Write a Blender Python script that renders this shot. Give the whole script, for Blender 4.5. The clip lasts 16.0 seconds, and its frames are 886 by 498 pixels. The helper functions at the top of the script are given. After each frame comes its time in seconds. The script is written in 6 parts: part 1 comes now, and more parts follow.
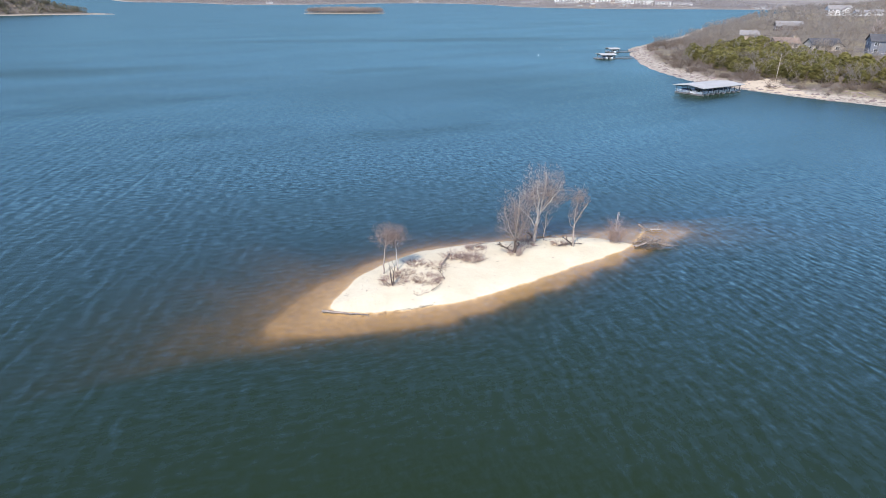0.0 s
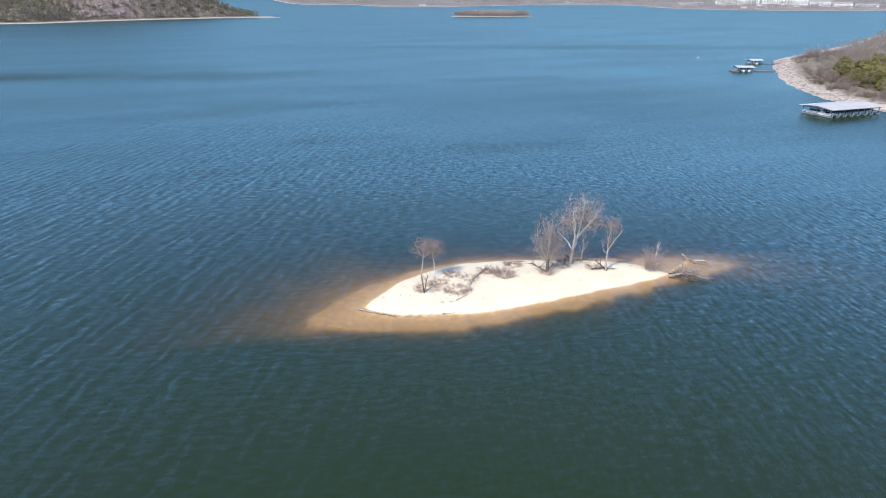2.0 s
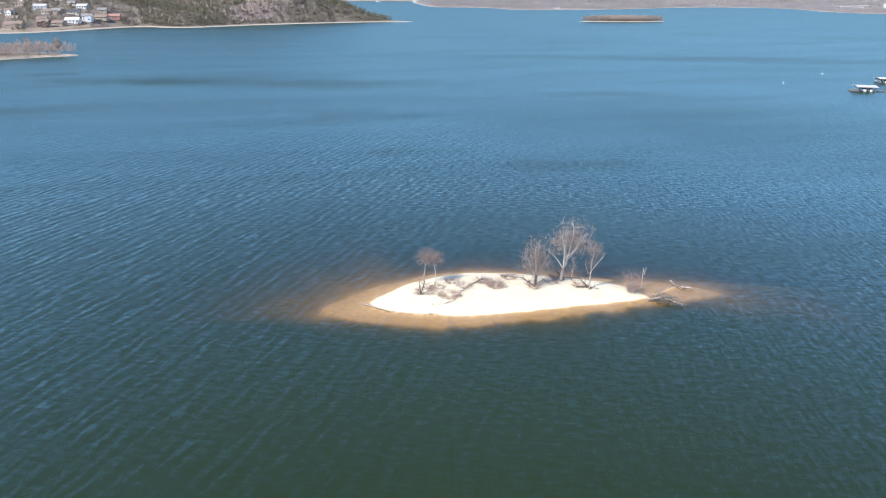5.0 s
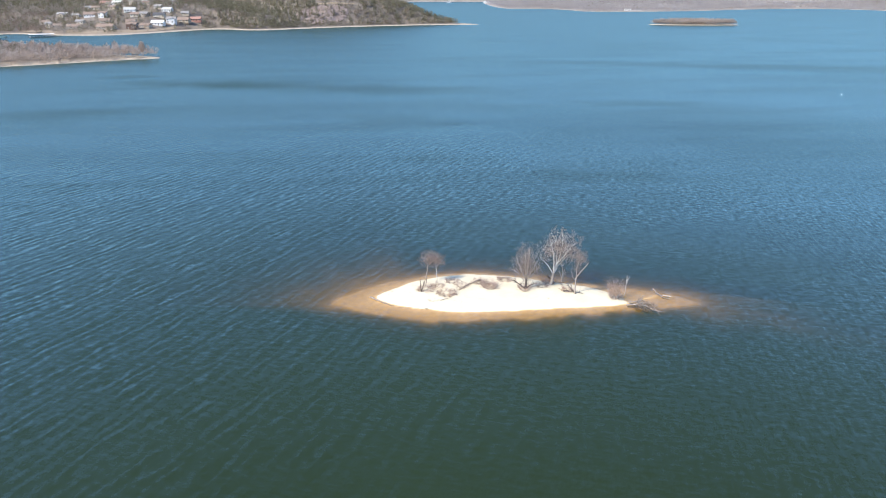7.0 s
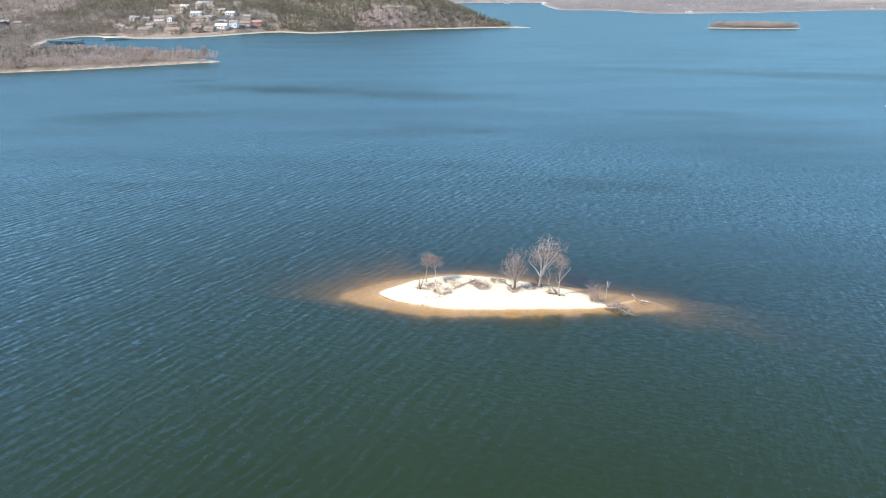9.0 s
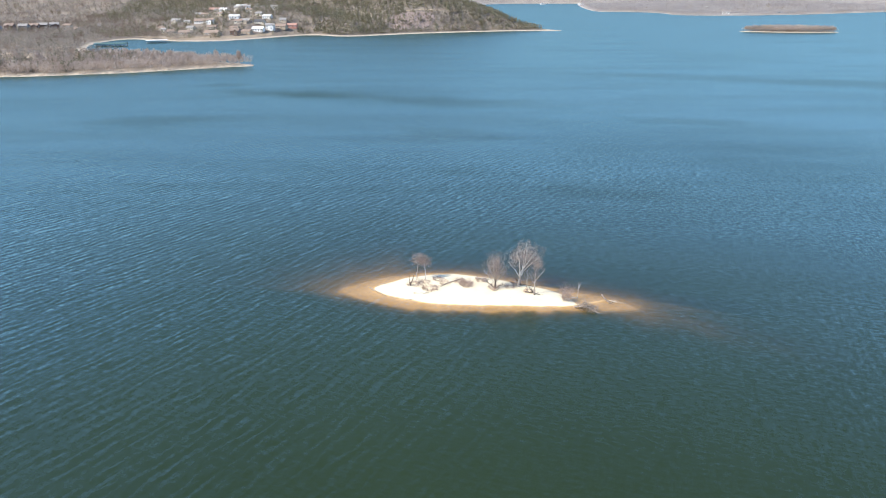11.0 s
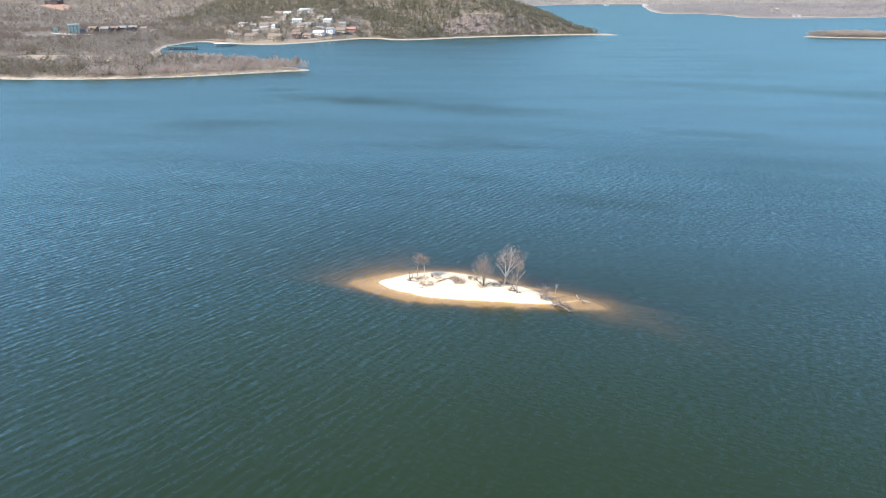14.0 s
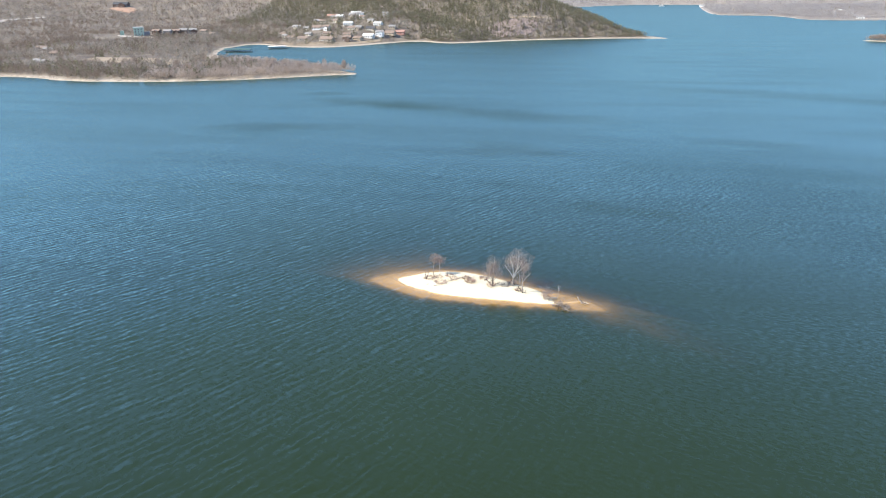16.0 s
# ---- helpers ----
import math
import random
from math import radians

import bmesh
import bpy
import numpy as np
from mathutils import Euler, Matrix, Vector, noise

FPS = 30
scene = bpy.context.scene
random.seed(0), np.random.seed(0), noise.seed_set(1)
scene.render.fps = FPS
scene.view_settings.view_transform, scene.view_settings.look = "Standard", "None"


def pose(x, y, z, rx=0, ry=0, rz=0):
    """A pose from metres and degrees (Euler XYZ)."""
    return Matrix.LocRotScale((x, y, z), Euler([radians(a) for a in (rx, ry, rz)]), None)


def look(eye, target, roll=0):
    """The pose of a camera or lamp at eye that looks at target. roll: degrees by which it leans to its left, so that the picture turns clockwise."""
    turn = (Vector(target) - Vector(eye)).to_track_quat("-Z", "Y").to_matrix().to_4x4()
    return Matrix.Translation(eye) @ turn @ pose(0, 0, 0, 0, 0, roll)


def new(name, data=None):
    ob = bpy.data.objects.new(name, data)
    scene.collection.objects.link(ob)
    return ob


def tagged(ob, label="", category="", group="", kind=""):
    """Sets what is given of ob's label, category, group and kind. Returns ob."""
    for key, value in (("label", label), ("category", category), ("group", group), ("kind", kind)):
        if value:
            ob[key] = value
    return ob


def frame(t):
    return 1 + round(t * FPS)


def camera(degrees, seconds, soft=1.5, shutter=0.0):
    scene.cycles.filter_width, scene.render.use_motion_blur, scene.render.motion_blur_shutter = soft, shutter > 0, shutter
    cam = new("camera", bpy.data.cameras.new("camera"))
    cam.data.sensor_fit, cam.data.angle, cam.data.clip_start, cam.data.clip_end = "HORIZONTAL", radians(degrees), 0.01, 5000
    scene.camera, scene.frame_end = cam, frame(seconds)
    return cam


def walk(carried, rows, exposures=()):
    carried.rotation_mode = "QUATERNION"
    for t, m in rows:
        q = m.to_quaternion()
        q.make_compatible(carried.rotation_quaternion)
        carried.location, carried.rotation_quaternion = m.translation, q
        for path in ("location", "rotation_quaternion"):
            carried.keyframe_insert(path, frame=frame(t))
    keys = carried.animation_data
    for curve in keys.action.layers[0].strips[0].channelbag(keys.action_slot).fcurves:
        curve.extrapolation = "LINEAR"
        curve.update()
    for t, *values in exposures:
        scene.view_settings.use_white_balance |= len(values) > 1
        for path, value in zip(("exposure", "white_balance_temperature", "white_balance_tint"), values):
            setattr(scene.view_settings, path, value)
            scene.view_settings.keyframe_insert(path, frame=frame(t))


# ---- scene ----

# ---- the camera and its walk ----
EXPOSURE = 1.15
cam = camera(69.85, 16.0, soft=1.0)
# seconds, x, y, z, heading (left of +y), tilt, roll
PATH = [
    (0.0, -22.34, -50.03, 28.61, -31.81, -21.73, 0.69),
    (0.5, -20.90, -53.15, 30.04, -28.49, -21.81, 0.57),
    (1.0, -19.12, -56.10, 31.21, -25.08, -21.84, 0.47),
    (1.5, -17.12, -58.77, 32.24, -21.87, -21.82, 0.45),
    (2.0, -15.06, -61.26, 33.30, -18.84, -21.82, 0.41),
    (2.5, -12.87, -63.63, 34.30, -16.04, -21.82, 0.38),
    (3.0, -10.72, -66.20, 35.39, -13.43, -21.82, 0.32),
    (3.5, -8.75, -69.00, 36.60, -11.37, -21.80, 0.22),
    (4.0, -6.54, -71.48, 37.64, -9.88, -21.81, 0.23),
    (6.5, 4.19, -84.26, 42.93, -2.65, -21.81, 0.21),
    (7.0, 6.44, -87.03, 44.17, -1.02, -21.83, 0.18),
    (7.5, 8.55, -89.90, 45.42, 0.44, -21.83, 0.19),
    (8.0, 10.90, -92.49, 46.62, 1.82, -21.83, 0.17),
    (8.5, 13.29, -94.90, 47.74, 3.00, -21.82, 0.12),
    (9.0, 15.79, -97.31, 48.89, 4.02, -21.82, 0.04),
    (11.5, 27.46, -110.51, 54.97, 7.96, -21.83, -0.01),
    (12.0, 29.93, -112.85, 56.15, 8.88, -21.85, -0.03),
    (12.5, 32.43, -115.13, 57.27, 9.82, -21.87, 0.00),
    (13.0, 35.05, -117.48, 58.34, 10.72, -21.85, -0.02),
    (13.5, 37.59, -119.79, 59.48, 11.64, -21.82, -0.05),
    (14.0, 40.21, -122.19, 60.71, 12.55, -21.84, -0.05),
    (14.5, 42.80, -124.66, 62.02, 13.58, -21.84, -0.03),
    (15.0, 45.46, -127.17, 63.31, 14.75, -21.84, -0.07),
    (15.5, 48.14, -129.53, 64.63, 15.94, -21.85, -0.14),
    (16.0, 50.58, -131.82, 65.90, 17.07, -21.84, -0.20),
]


def aim(x, y, z, heading, tilt, roll):
    h, e = radians(heading), radians(tilt)
    way = Vector((-math.sin(h) * math.cos(e), math.cos(h) * math.cos(e), math.sin(e)))
    return look((x, y, z), Vector((x, y, z)) + way * 10, roll)


walk(cam, [(row[0], aim(*row[1:])) for row in PATH], exposures=[
    (0.0, EXPOSURE - 0.25, 6440, 15), (2.0, EXPOSURE - 0.14, 6340, 14.5), (4.0, EXPOSURE - 0.03, 6410, 13.5), (8.0, EXPOSURE + 0.11, 6640, 11), (16.0, EXPOSURE + 0.23, 6880, 9)])

# ---- daylight: clear early-spring sky, sun from the left at mid height ----
SUN_WAY = Vector((-0.78, -0.60, 0.98)).normalized()      # from the ground to the sun
sun = new("sun", bpy.data.lights.new("sun", "SUN"))
sun.data.energy, sun.data.angle, sun.data.color = 2.75, radians(0.53), (1.0, 0.94, 0.85)
sun.matrix_world = look(SUN_WAY * 200, (0, 0, 0))
world = bpy.data.worlds.new("sky")
scene.world = world
world.use_nodes = True
sky = world.node_tree.nodes.new("ShaderNodeTexSky")
sky.sky_type, sky.sun_disc = "NISHITA", False
sky.sun_elevation = math.asin(SUN_WAY.z)
sky.sun_rotation = math.atan2(SUN_WAY.x, SUN_WAY.y)
sky.altitude, sky.air_density, sky.dust_density, sky.ozone_density = 2500, 0.9, 0.0, 3.0
backing = world.node_tree.nodes["Background"]
backing.inputs["Strength"].default_value = 0.15
world.node_tree.links.new(sky.outputs[0], backing.inputs["Color"])


# ---- materials ----
def shader(name):
    m = bpy.data.materials.new(name)
    m.use_nodes = True
    return m, m.node_tree.nodes, m.node_tree.links, m.node_tree.nodes["Principled BSDF"]


def scaled(nodes, links, scale, turn=0.0):
    """World position, turned about z and stretched by the scale."""
    geo, mapping = nodes.new("ShaderNodeNewGeometry"), nodes.new("ShaderNodeMapping")
    links.new(geo.outputs["Position"], mapping.inputs["Vector"])
    mapping.vector_type = "TEXTURE"                       # turns first, then stretches
    mapping.inputs["Scale"].default_value = [1 / k for k in scale]
    mapping.inputs["Rotation"].default_value = (0, 0, turn)
    return mapping.outputs[0]


def noisy(nodes, links, vector, size=1.0, detail=4.0, rough=0.55):
    n = nodes.new("ShaderNodeTexNoise")
    n.inputs["Scale"].default_value, n.inputs["Detail"].default_value, n.inputs["Roughness"].default_value = size, detail, rough
    links.new(vector, n.inputs["Vector"])
    return n.outputs["Fac"]


def ramp(nodes, links, value, stops):
    r = nodes.new("ShaderNodeValToRGB")
    while len(r.color_ramp.elements) < len(stops):
        r.color_ramp.elements.new(0.5)
    for e, (at, c) in zip(r.color_ramp.elements, stops):
        e.position, e.color = at, (*c, 1)
    links.new(value, r.inputs["Fac"])
    return r.outputs["Color"]


def blend(nodes, links, fac, a, b, kind="MIX"):
    m = nodes.new("ShaderNodeMix")
    m.data_type, m.blend_type = "RGBA", kind
    for socket, value in (("Factor", fac), ("A", a), ("B", b)):
        key = {"Factor": 0, "A": 6, "B": 7}[socket]
        if isinstance(value, (int, float)):
            m.inputs[key].default_value = value
        elif isinstance(value, tuple):
            m.inputs[key].default_value = (*value, 1)
        else:
            links.new(value, m.inputs[key])
    return m.outputs[2]


def calc(nodes, links, op, a, b=None, clamp=False):
    m = nodes.new("ShaderNodeMath")
    m.operation, m.use_clamp = op, clamp
    for i, value in enumerate((a, b)):
        if value is None:
            continue
        if isinstance(value, (int, float)):
            m.inputs[i].default_value = value
        else:
            links.new(value, m.inputs[i])
    return m.outputs[0]


def plain(name, dark, light, size, rough=0.8, metal=0.0, bump=0.0, fine=6.0, island=0.0, per_object=0.0, thin=0.0):
    """A surface that wavers between two colours at two scales; island and per_object vary its brightness piece by piece."""
    m, nodes, links, bsdf = shader(name)
    at = scaled(nodes, links, (size, size, size))
    wide, grain = noisy(nodes, links, at, 1.0, 3.0), noisy(nodes, links, at, fine, 5.0, 0.65)
    both = calc(nodes, links, "ADD", calc(nodes, links, "MULTIPLY", wide, 0.55), calc(nodes, links, "MULTIPLY", grain, 0.45))
    colour = ramp(nodes, links, both, [(0.34, dark), (0.66, light)])
    for amount, kind in ((island, "isle"), (per_object, "object")):
        if amount:
            source = nodes.new("ShaderNodeNewGeometry").outputs["Random Per Island"] if kind == "isle" else nodes.new("ShaderNodeObjectInfo").outputs["Random"]
            hue = nodes.new("ShaderNodeHueSaturation")
            links.new(calc(nodes, links, "ADD", calc(nodes, links, "MULTIPLY", source, 2 * amount), 1 - amount), hue.inputs["Value"])
            links.new(colour, hue.inputs["Color"])
            colour = hue.outputs[0]
    links.new(colour, bsdf.inputs["Base Color"])
    bsdf.inputs["Roughness"].default_value, bsdf.inputs["Metallic"].default_value = rough, metal
    if thin:                                              # twigs and sprays let light through to their far side
        both_sides, mixed = nodes.new("ShaderNodeBsdfTranslucent"), nodes.new("ShaderNodeMixShader")
        links.new(colour, both_sides.inputs["Color"])
        mixed.inputs[0].default_value = thin
        links.new(bsdf.outputs[0], mixed.inputs[1])
        links.new(both_sides.outputs[0], mixed.inputs[2])
        links.new(mixed.outputs[0], nodes["Material Output"].inputs["Surface"])
    if bump:
        b = nodes.new("ShaderNodeBump")
        b.inputs["Strength"].default_value, b.inputs["Distance"].default_value = 0.6, bump
        links.new(grain, b.inputs["Height"])
        links.new(b.outputs[0], bsdf.inputs["Normal"])
    return m


def dull_patches(nodes, links):
    """Patches that mirror less sky: (x, y, half length, half width, turn)."""
    at = scaled(nodes, links, (1, 1, 1))
    warp = nodes.new("ShaderNodeTexNoise")
    warp.inputs["Scale"].default_value, warp.inputs["Detail"].default_value = 0.03, 4.0
    links.new(at, warp.inputs["Vector"])
    shift, moved = nodes.new("ShaderNodeVectorMath"), nodes.new("ShaderNodeVectorMath")
    shift.operation, moved.operation = "MULTIPLY_ADD", "ADD"
    shift.inputs[1].default_value, shift.inputs[2].default_value = (70, 34, 0), (-35, -17, 0)
    links.new(warp.outputs["Color"], shift.inputs[0])
    links.new(at, moved.inputs[0])
    links.new(shift.outputs[0], moved.inputs[1])
    total = None
    for x, y, long, wide, turn, amount in DULL_PATCHES:
        spot, far = nodes.new("ShaderNodeMapping"), nodes.new("ShaderNodeVectorMath")
        spot.vector_type, far.operation = "TEXTURE", "LENGTH"
        spot.inputs["Location"].default_value, spot.inputs["Rotation"].default_value, spot.inputs["Scale"].default_value = (x, y, 0), (0, 0, turn), (long, wide, 1)
        links.new(moved.outputs[0], spot.inputs["Vector"])
        links.new(spot.outputs[0], far.inputs[0])
        fade = nodes.new("ShaderNodeMapRange")
        fade.interpolation_type = "SMOOTHSTEP"
        for key, value in (("From Min", 0.3), ("From Max", 1.7), ("To Min", 1 - amount), ("To Max", 1.0)):
            fade.inputs[key].default_value = value
        links.new(far.outputs["Value"], fade.inputs["Value"])
        total = fade.outputs[0] if total is None else calc(nodes, links, "MULTIPLY", total, fade.outputs[0])
    streak = noisy(nodes, links, scaled(nodes, links, (0.006, 0.030, 1.0), 0.12), 1.0, 4.0, 0.6)
    return calc(nodes, links, "MULTIPLY", total, ramp(nodes, links, streak, [(0.36, (0.88, 0.88, 0.88)), (0.56, (1, 1, 1))]))


def lake_water():
    m, nodes, links, bsdf = shader("lake_water")
    nodes.remove(bsdf)
    depth = nodes.new("ShaderNodeAttribute")
    depth.attribute_name = "depth"
    stir = noisy(nodes, links, scaled(nodes, links, (0.16, 0.16, 0.16)), 1.0, 4.0)
    deep = calc(nodes, links, "MULTIPLY", depth.outputs["Fac"], calc(nodes, links, "ADD", calc(nodes, links, "MULTIPLY", stir, 0.9), 0.55))
    murk = calc(nodes, links, "SUBTRACT", 1.0, calc(nodes, links, "EXPONENT", calc(nodes, links, "MULTIPLY", deep, -0.82)), True)
    tint = ramp(nodes, links, deep, [(0.0, (0.97, 0.93, 0.87)), (0.3, (0.95, 0.86, 0.70)), (1.0, (0.82, 0.71, 0.46))])
    clear = nodes.new("ShaderNodeBsdfTransparent")
    links.new(tint, clear.inputs["Color"])
    body = nodes.new("ShaderNodeBsdfDiffuse")
    broad = noisy(nodes, links, scaled(nodes, links, (0.012, 0.012, 0.012)), 1.0, 3.0)
    links.new(ramp(nodes, links, broad, [(0.3, (0.0165, 0.0288, 0.0128)), (0.7, (0.0205, 0.0352, 0.0158))]), body.inputs["Color"])
    under = nodes.new("ShaderNodeMixShader")
    for a, b in ((murk, 0), (clear.outputs[0], 1), (body.outputs[0], 2)):
        links.new(a, under.inputs[b])
    # wind waves: tilts of the surface in bands along the crests, with cat's-paws of calmer water
    where = nodes.new("ShaderNodeSeparateXYZ")
    links.new(nodes.new("ShaderNodeNewGeometry").outputs["Position"], where.inputs[0])
    stray = noisy(nodes, links, scaled(nodes, links, (0.05, 0.05, 1.0)), 1.0, 3.0)
    lee = nodes.new("ShaderNodeMapRange")                 # 0 on the open side, 1 where the waves have bent round the islet
    lee.interpolation_type = "SMOOTHSTEP"
    lee.inputs["From Min"].default_value, lee.inputs["From Max"].default_value = 2.0, 44.0
    links.new(calc(nodes, links, "ADD", where.outputs["X"], calc(nodes, links, "MULTIPLY", calc(nodes, links, "SUBTRACT", stray, 0.5), 70.0)), lee.inputs["Value"])
    beyond = nodes.new("ShaderNodeMapRange")              # the bending fades out over the open lake
    beyond.interpolation_type = "SMOOTHSTEP"
    for key, value in (("From Min", 18.0), ("From Max", 75.0), ("To Min", 1.0), ("To Max", 0.25)):
        beyond.inputs[key].default_value = value
    links.new(where.outputs["Y"], beyond.inputs["Value"])
    bent = calc(nodes, links, "MULTIPLY", lee.outputs[0], beyond.outputs[0])

    def wave_train(turn, scale, weight):
        train = nodes.new("ShaderNodeTexWave")
        train.wave_type, train.bands_direction, train.wave_profile = "BANDS", "X", "SIN"
        links.new(scaled(nodes, links, (1.0, 0.32, 1.0), turn), train.inputs["Vector"])
        for key, value in (("Scale", scale), ("Distortion", 9.0), ("Detail", 4.0), ("Detail Scale", 1.5), ("Detail Roughness", 0.7)):
            train.inputs[key].default_value = value
        sets = noisy(nodes, links, scaled(nodes, links, (0.30, 0.20, 1.0), turn), 1.0, 3.0, 0.55)
        ridge = calc(nodes, links, "MULTIPLY", calc(nodes, links, "SUBTRACT", calc(nodes, links, "POWER", train.outputs["Fac"], 1.8), 0.40),
                     ramp(nodes, links, sets, [(0.38, (0.1, 0.1, 0.1)), (0.66, (1, 1, 1))]))
        return calc(nodes, links, "MULTIPLY", ridge, weight)

    open_side = wave_train(WAVE_TURN, 0.16, calc(nodes, links, "SUBTRACT", 1.0, calc(nodes, links, "MULTIPLY", bent, 0.75)))
    lee_side = wave_train(-0.22, 0.27, calc(nodes, links, "MULTIPLY", bent, 0.6))
    # short crossing chop: each slope is drawn out along its own crests
    chop_e = noisy(nodes, links, scaled(nodes, links, (1.7, 0.65, 1.0), -0.25), 1.0, 3.0, 0.6)
    chop_n = noisy(nodes, links, scaled(nodes, links, (0.65, 1.7, 1.0), -0.20), 1.0, 3.0, 0.6)
    fine_e = noisy(nodes, links, scaled(nodes, links, (5.5, 2.4, 1.0), WAVE_TURN), 1.0, 2.0, 0.6)
    fine_n = noisy(nodes, links, scaled(nodes, links, (2.4, 5.5, 1.0), -0.1), 1.0, 2.0, 0.6)
    calm = noisy(nodes, links, scaled(nodes, links, (0.004, 0.015, 1.0), 0.12), 1.0, 4.0, 0.6)
    paws = ramp(nodes, links, calm, [(0.38, (0.55, 0.55, 0.55)), (0.52, (1, 1, 1))])

    def tilt(parts):
        total = None
        for value, amount in parts:
            one = calc(nodes, links, "MULTIPLY", calc(nodes, links, "SUBTRACT", value, 0.5), amount)
            total = one if total is None else calc(nodes, links, "ADD", total, one)
        return calc(nodes, links, "MULTIPLY", total, paws)

    east = tilt([(chop_e, 0.40), (fine_e, 0.15)])
    north = tilt([(chop_n, 0.40), (fine_n, 0.15)])
    c, s = math.cos(WAVE_TURN), math.sin(WAVE_TURN)
    for value in (calc(nodes, links, "MULTIPLY", open_side, STEEP * c), calc(nodes, links, "MULTIPLY", lee_side, STEEP * 0.98)):
        east = calc(nodes, links, "ADD", east, value)
    for value in (calc(nodes, links, "MULTIPLY", open_side, STEEP * s), calc(nodes, links, "MULTIPLY", lee_side, STEEP * -0.22), -WAVE_SKEW):
        north = calc(nodes, links, "ADD", north, value)
    tip = nodes.new("ShaderNodeCombineXYZ")
    links.new(east, tip.inputs[0])
    links.new(north, tip.inputs[1])
    tip.inputs[2].default_value = 1.0
    level = nodes.new("ShaderNodeVectorMath")
    level.operation = "NORMALIZE"
    links.new(tip.outputs[0], level.inputs[0])
    gloss, mirror = nodes.new("ShaderNodeBsdfGlossy"), nodes.new("ShaderNodeLayerWeight")
    gloss.inputs["Roughness"].default_value, mirror.inputs["Blend"].default_value = 0.27, 0.5
    gloss.inputs["Color"].default_value = (0.70, 0.95, 0.93, 1)
    for n in (gloss, mirror):
        links.new(level.outputs[0], n.inputs["Normal"])
    share = calc(nodes, links, "MINIMUM", calc(nodes, links, "MULTIPLY", calc(nodes, links, "POWER", mirror.outputs["Facing"], 2.5), 0.68), 0.335)
    share = calc(nodes, links, "MULTIPLY", share, dull_patches(nodes, links))
    top = nodes.new("ShaderNodeMixShader")
    for a, c in ((share, 0), (under.outputs[0], 1), (gloss.outputs[0], 2)):
        links.new(a, top.inputs[c])
    links.new(top.outputs[0], nodes["Material Output"].inputs["Surface"])
    return m


def land_cover(name, beach, litter, grass, shore_top, size):
    """Pale stony shore below shore_top metres, leaf litter and dry grass above."""
    m, nodes, links, bsdf = shader(name)
    at = scaled(nodes, links, (size, size, size))
    wide, grain = noisy(nodes, links, at, 1.0, 4.0, 0.6), noisy(nodes, links, at, 11.0, 6.0, 0.7)
    open_land = ramp(nodes, links, wide, [(0.42, litter), (0.60, grass)])
    open_land = blend(nodes, links, 0.8, open_land, ramp(nodes, links, grain, [(0.3, (0.45, 0.45, 0.45)), (0.7, (1.25, 1.2, 1.1))]), "MULTIPLY")
    stones = blend(nodes, links, 1.0, beach, ramp(nodes, links, grain, [(0.36, (0.45, 0.41, 0.38)), (0.52, (0.95, 0.93, 0.9)), (0.66, (1.25, 1.22, 1.18))]), "MULTIPLY")
    sep = nodes.new("ShaderNodeSeparateXYZ")
    links.new(nodes.new("ShaderNodeNewGeometry").outputs["Position"], sep.inputs[0])
    edge = calc(nodes, links, "ADD", sep.outputs["Z"], calc(nodes, links, "MULTIPLY", calc(nodes, links, "SUBTRACT", grain, 0.5), 1.2 * shore_top))
    k = calc(nodes, links, "MULTIPLY", calc(nodes, links, "SUBTRACT", edge, 0.75 * shore_top), 2.0 / shore_top, True)
    links.new(blend(nodes, links, k, stones, open_land), bsdf.inputs["Base Color"])
    bsdf.inputs["Roughness"].default_value = 0.95
    b = nodes.new("ShaderNodeBump")
    b.inputs["Strength"].default_value, b.inputs["Distance"].default_value = 0.7, 0.08 / size
    links.new(grain, b.inputs["Height"])
    links.new(b.outputs[0], bsdf.inputs["Normal"])
    return m


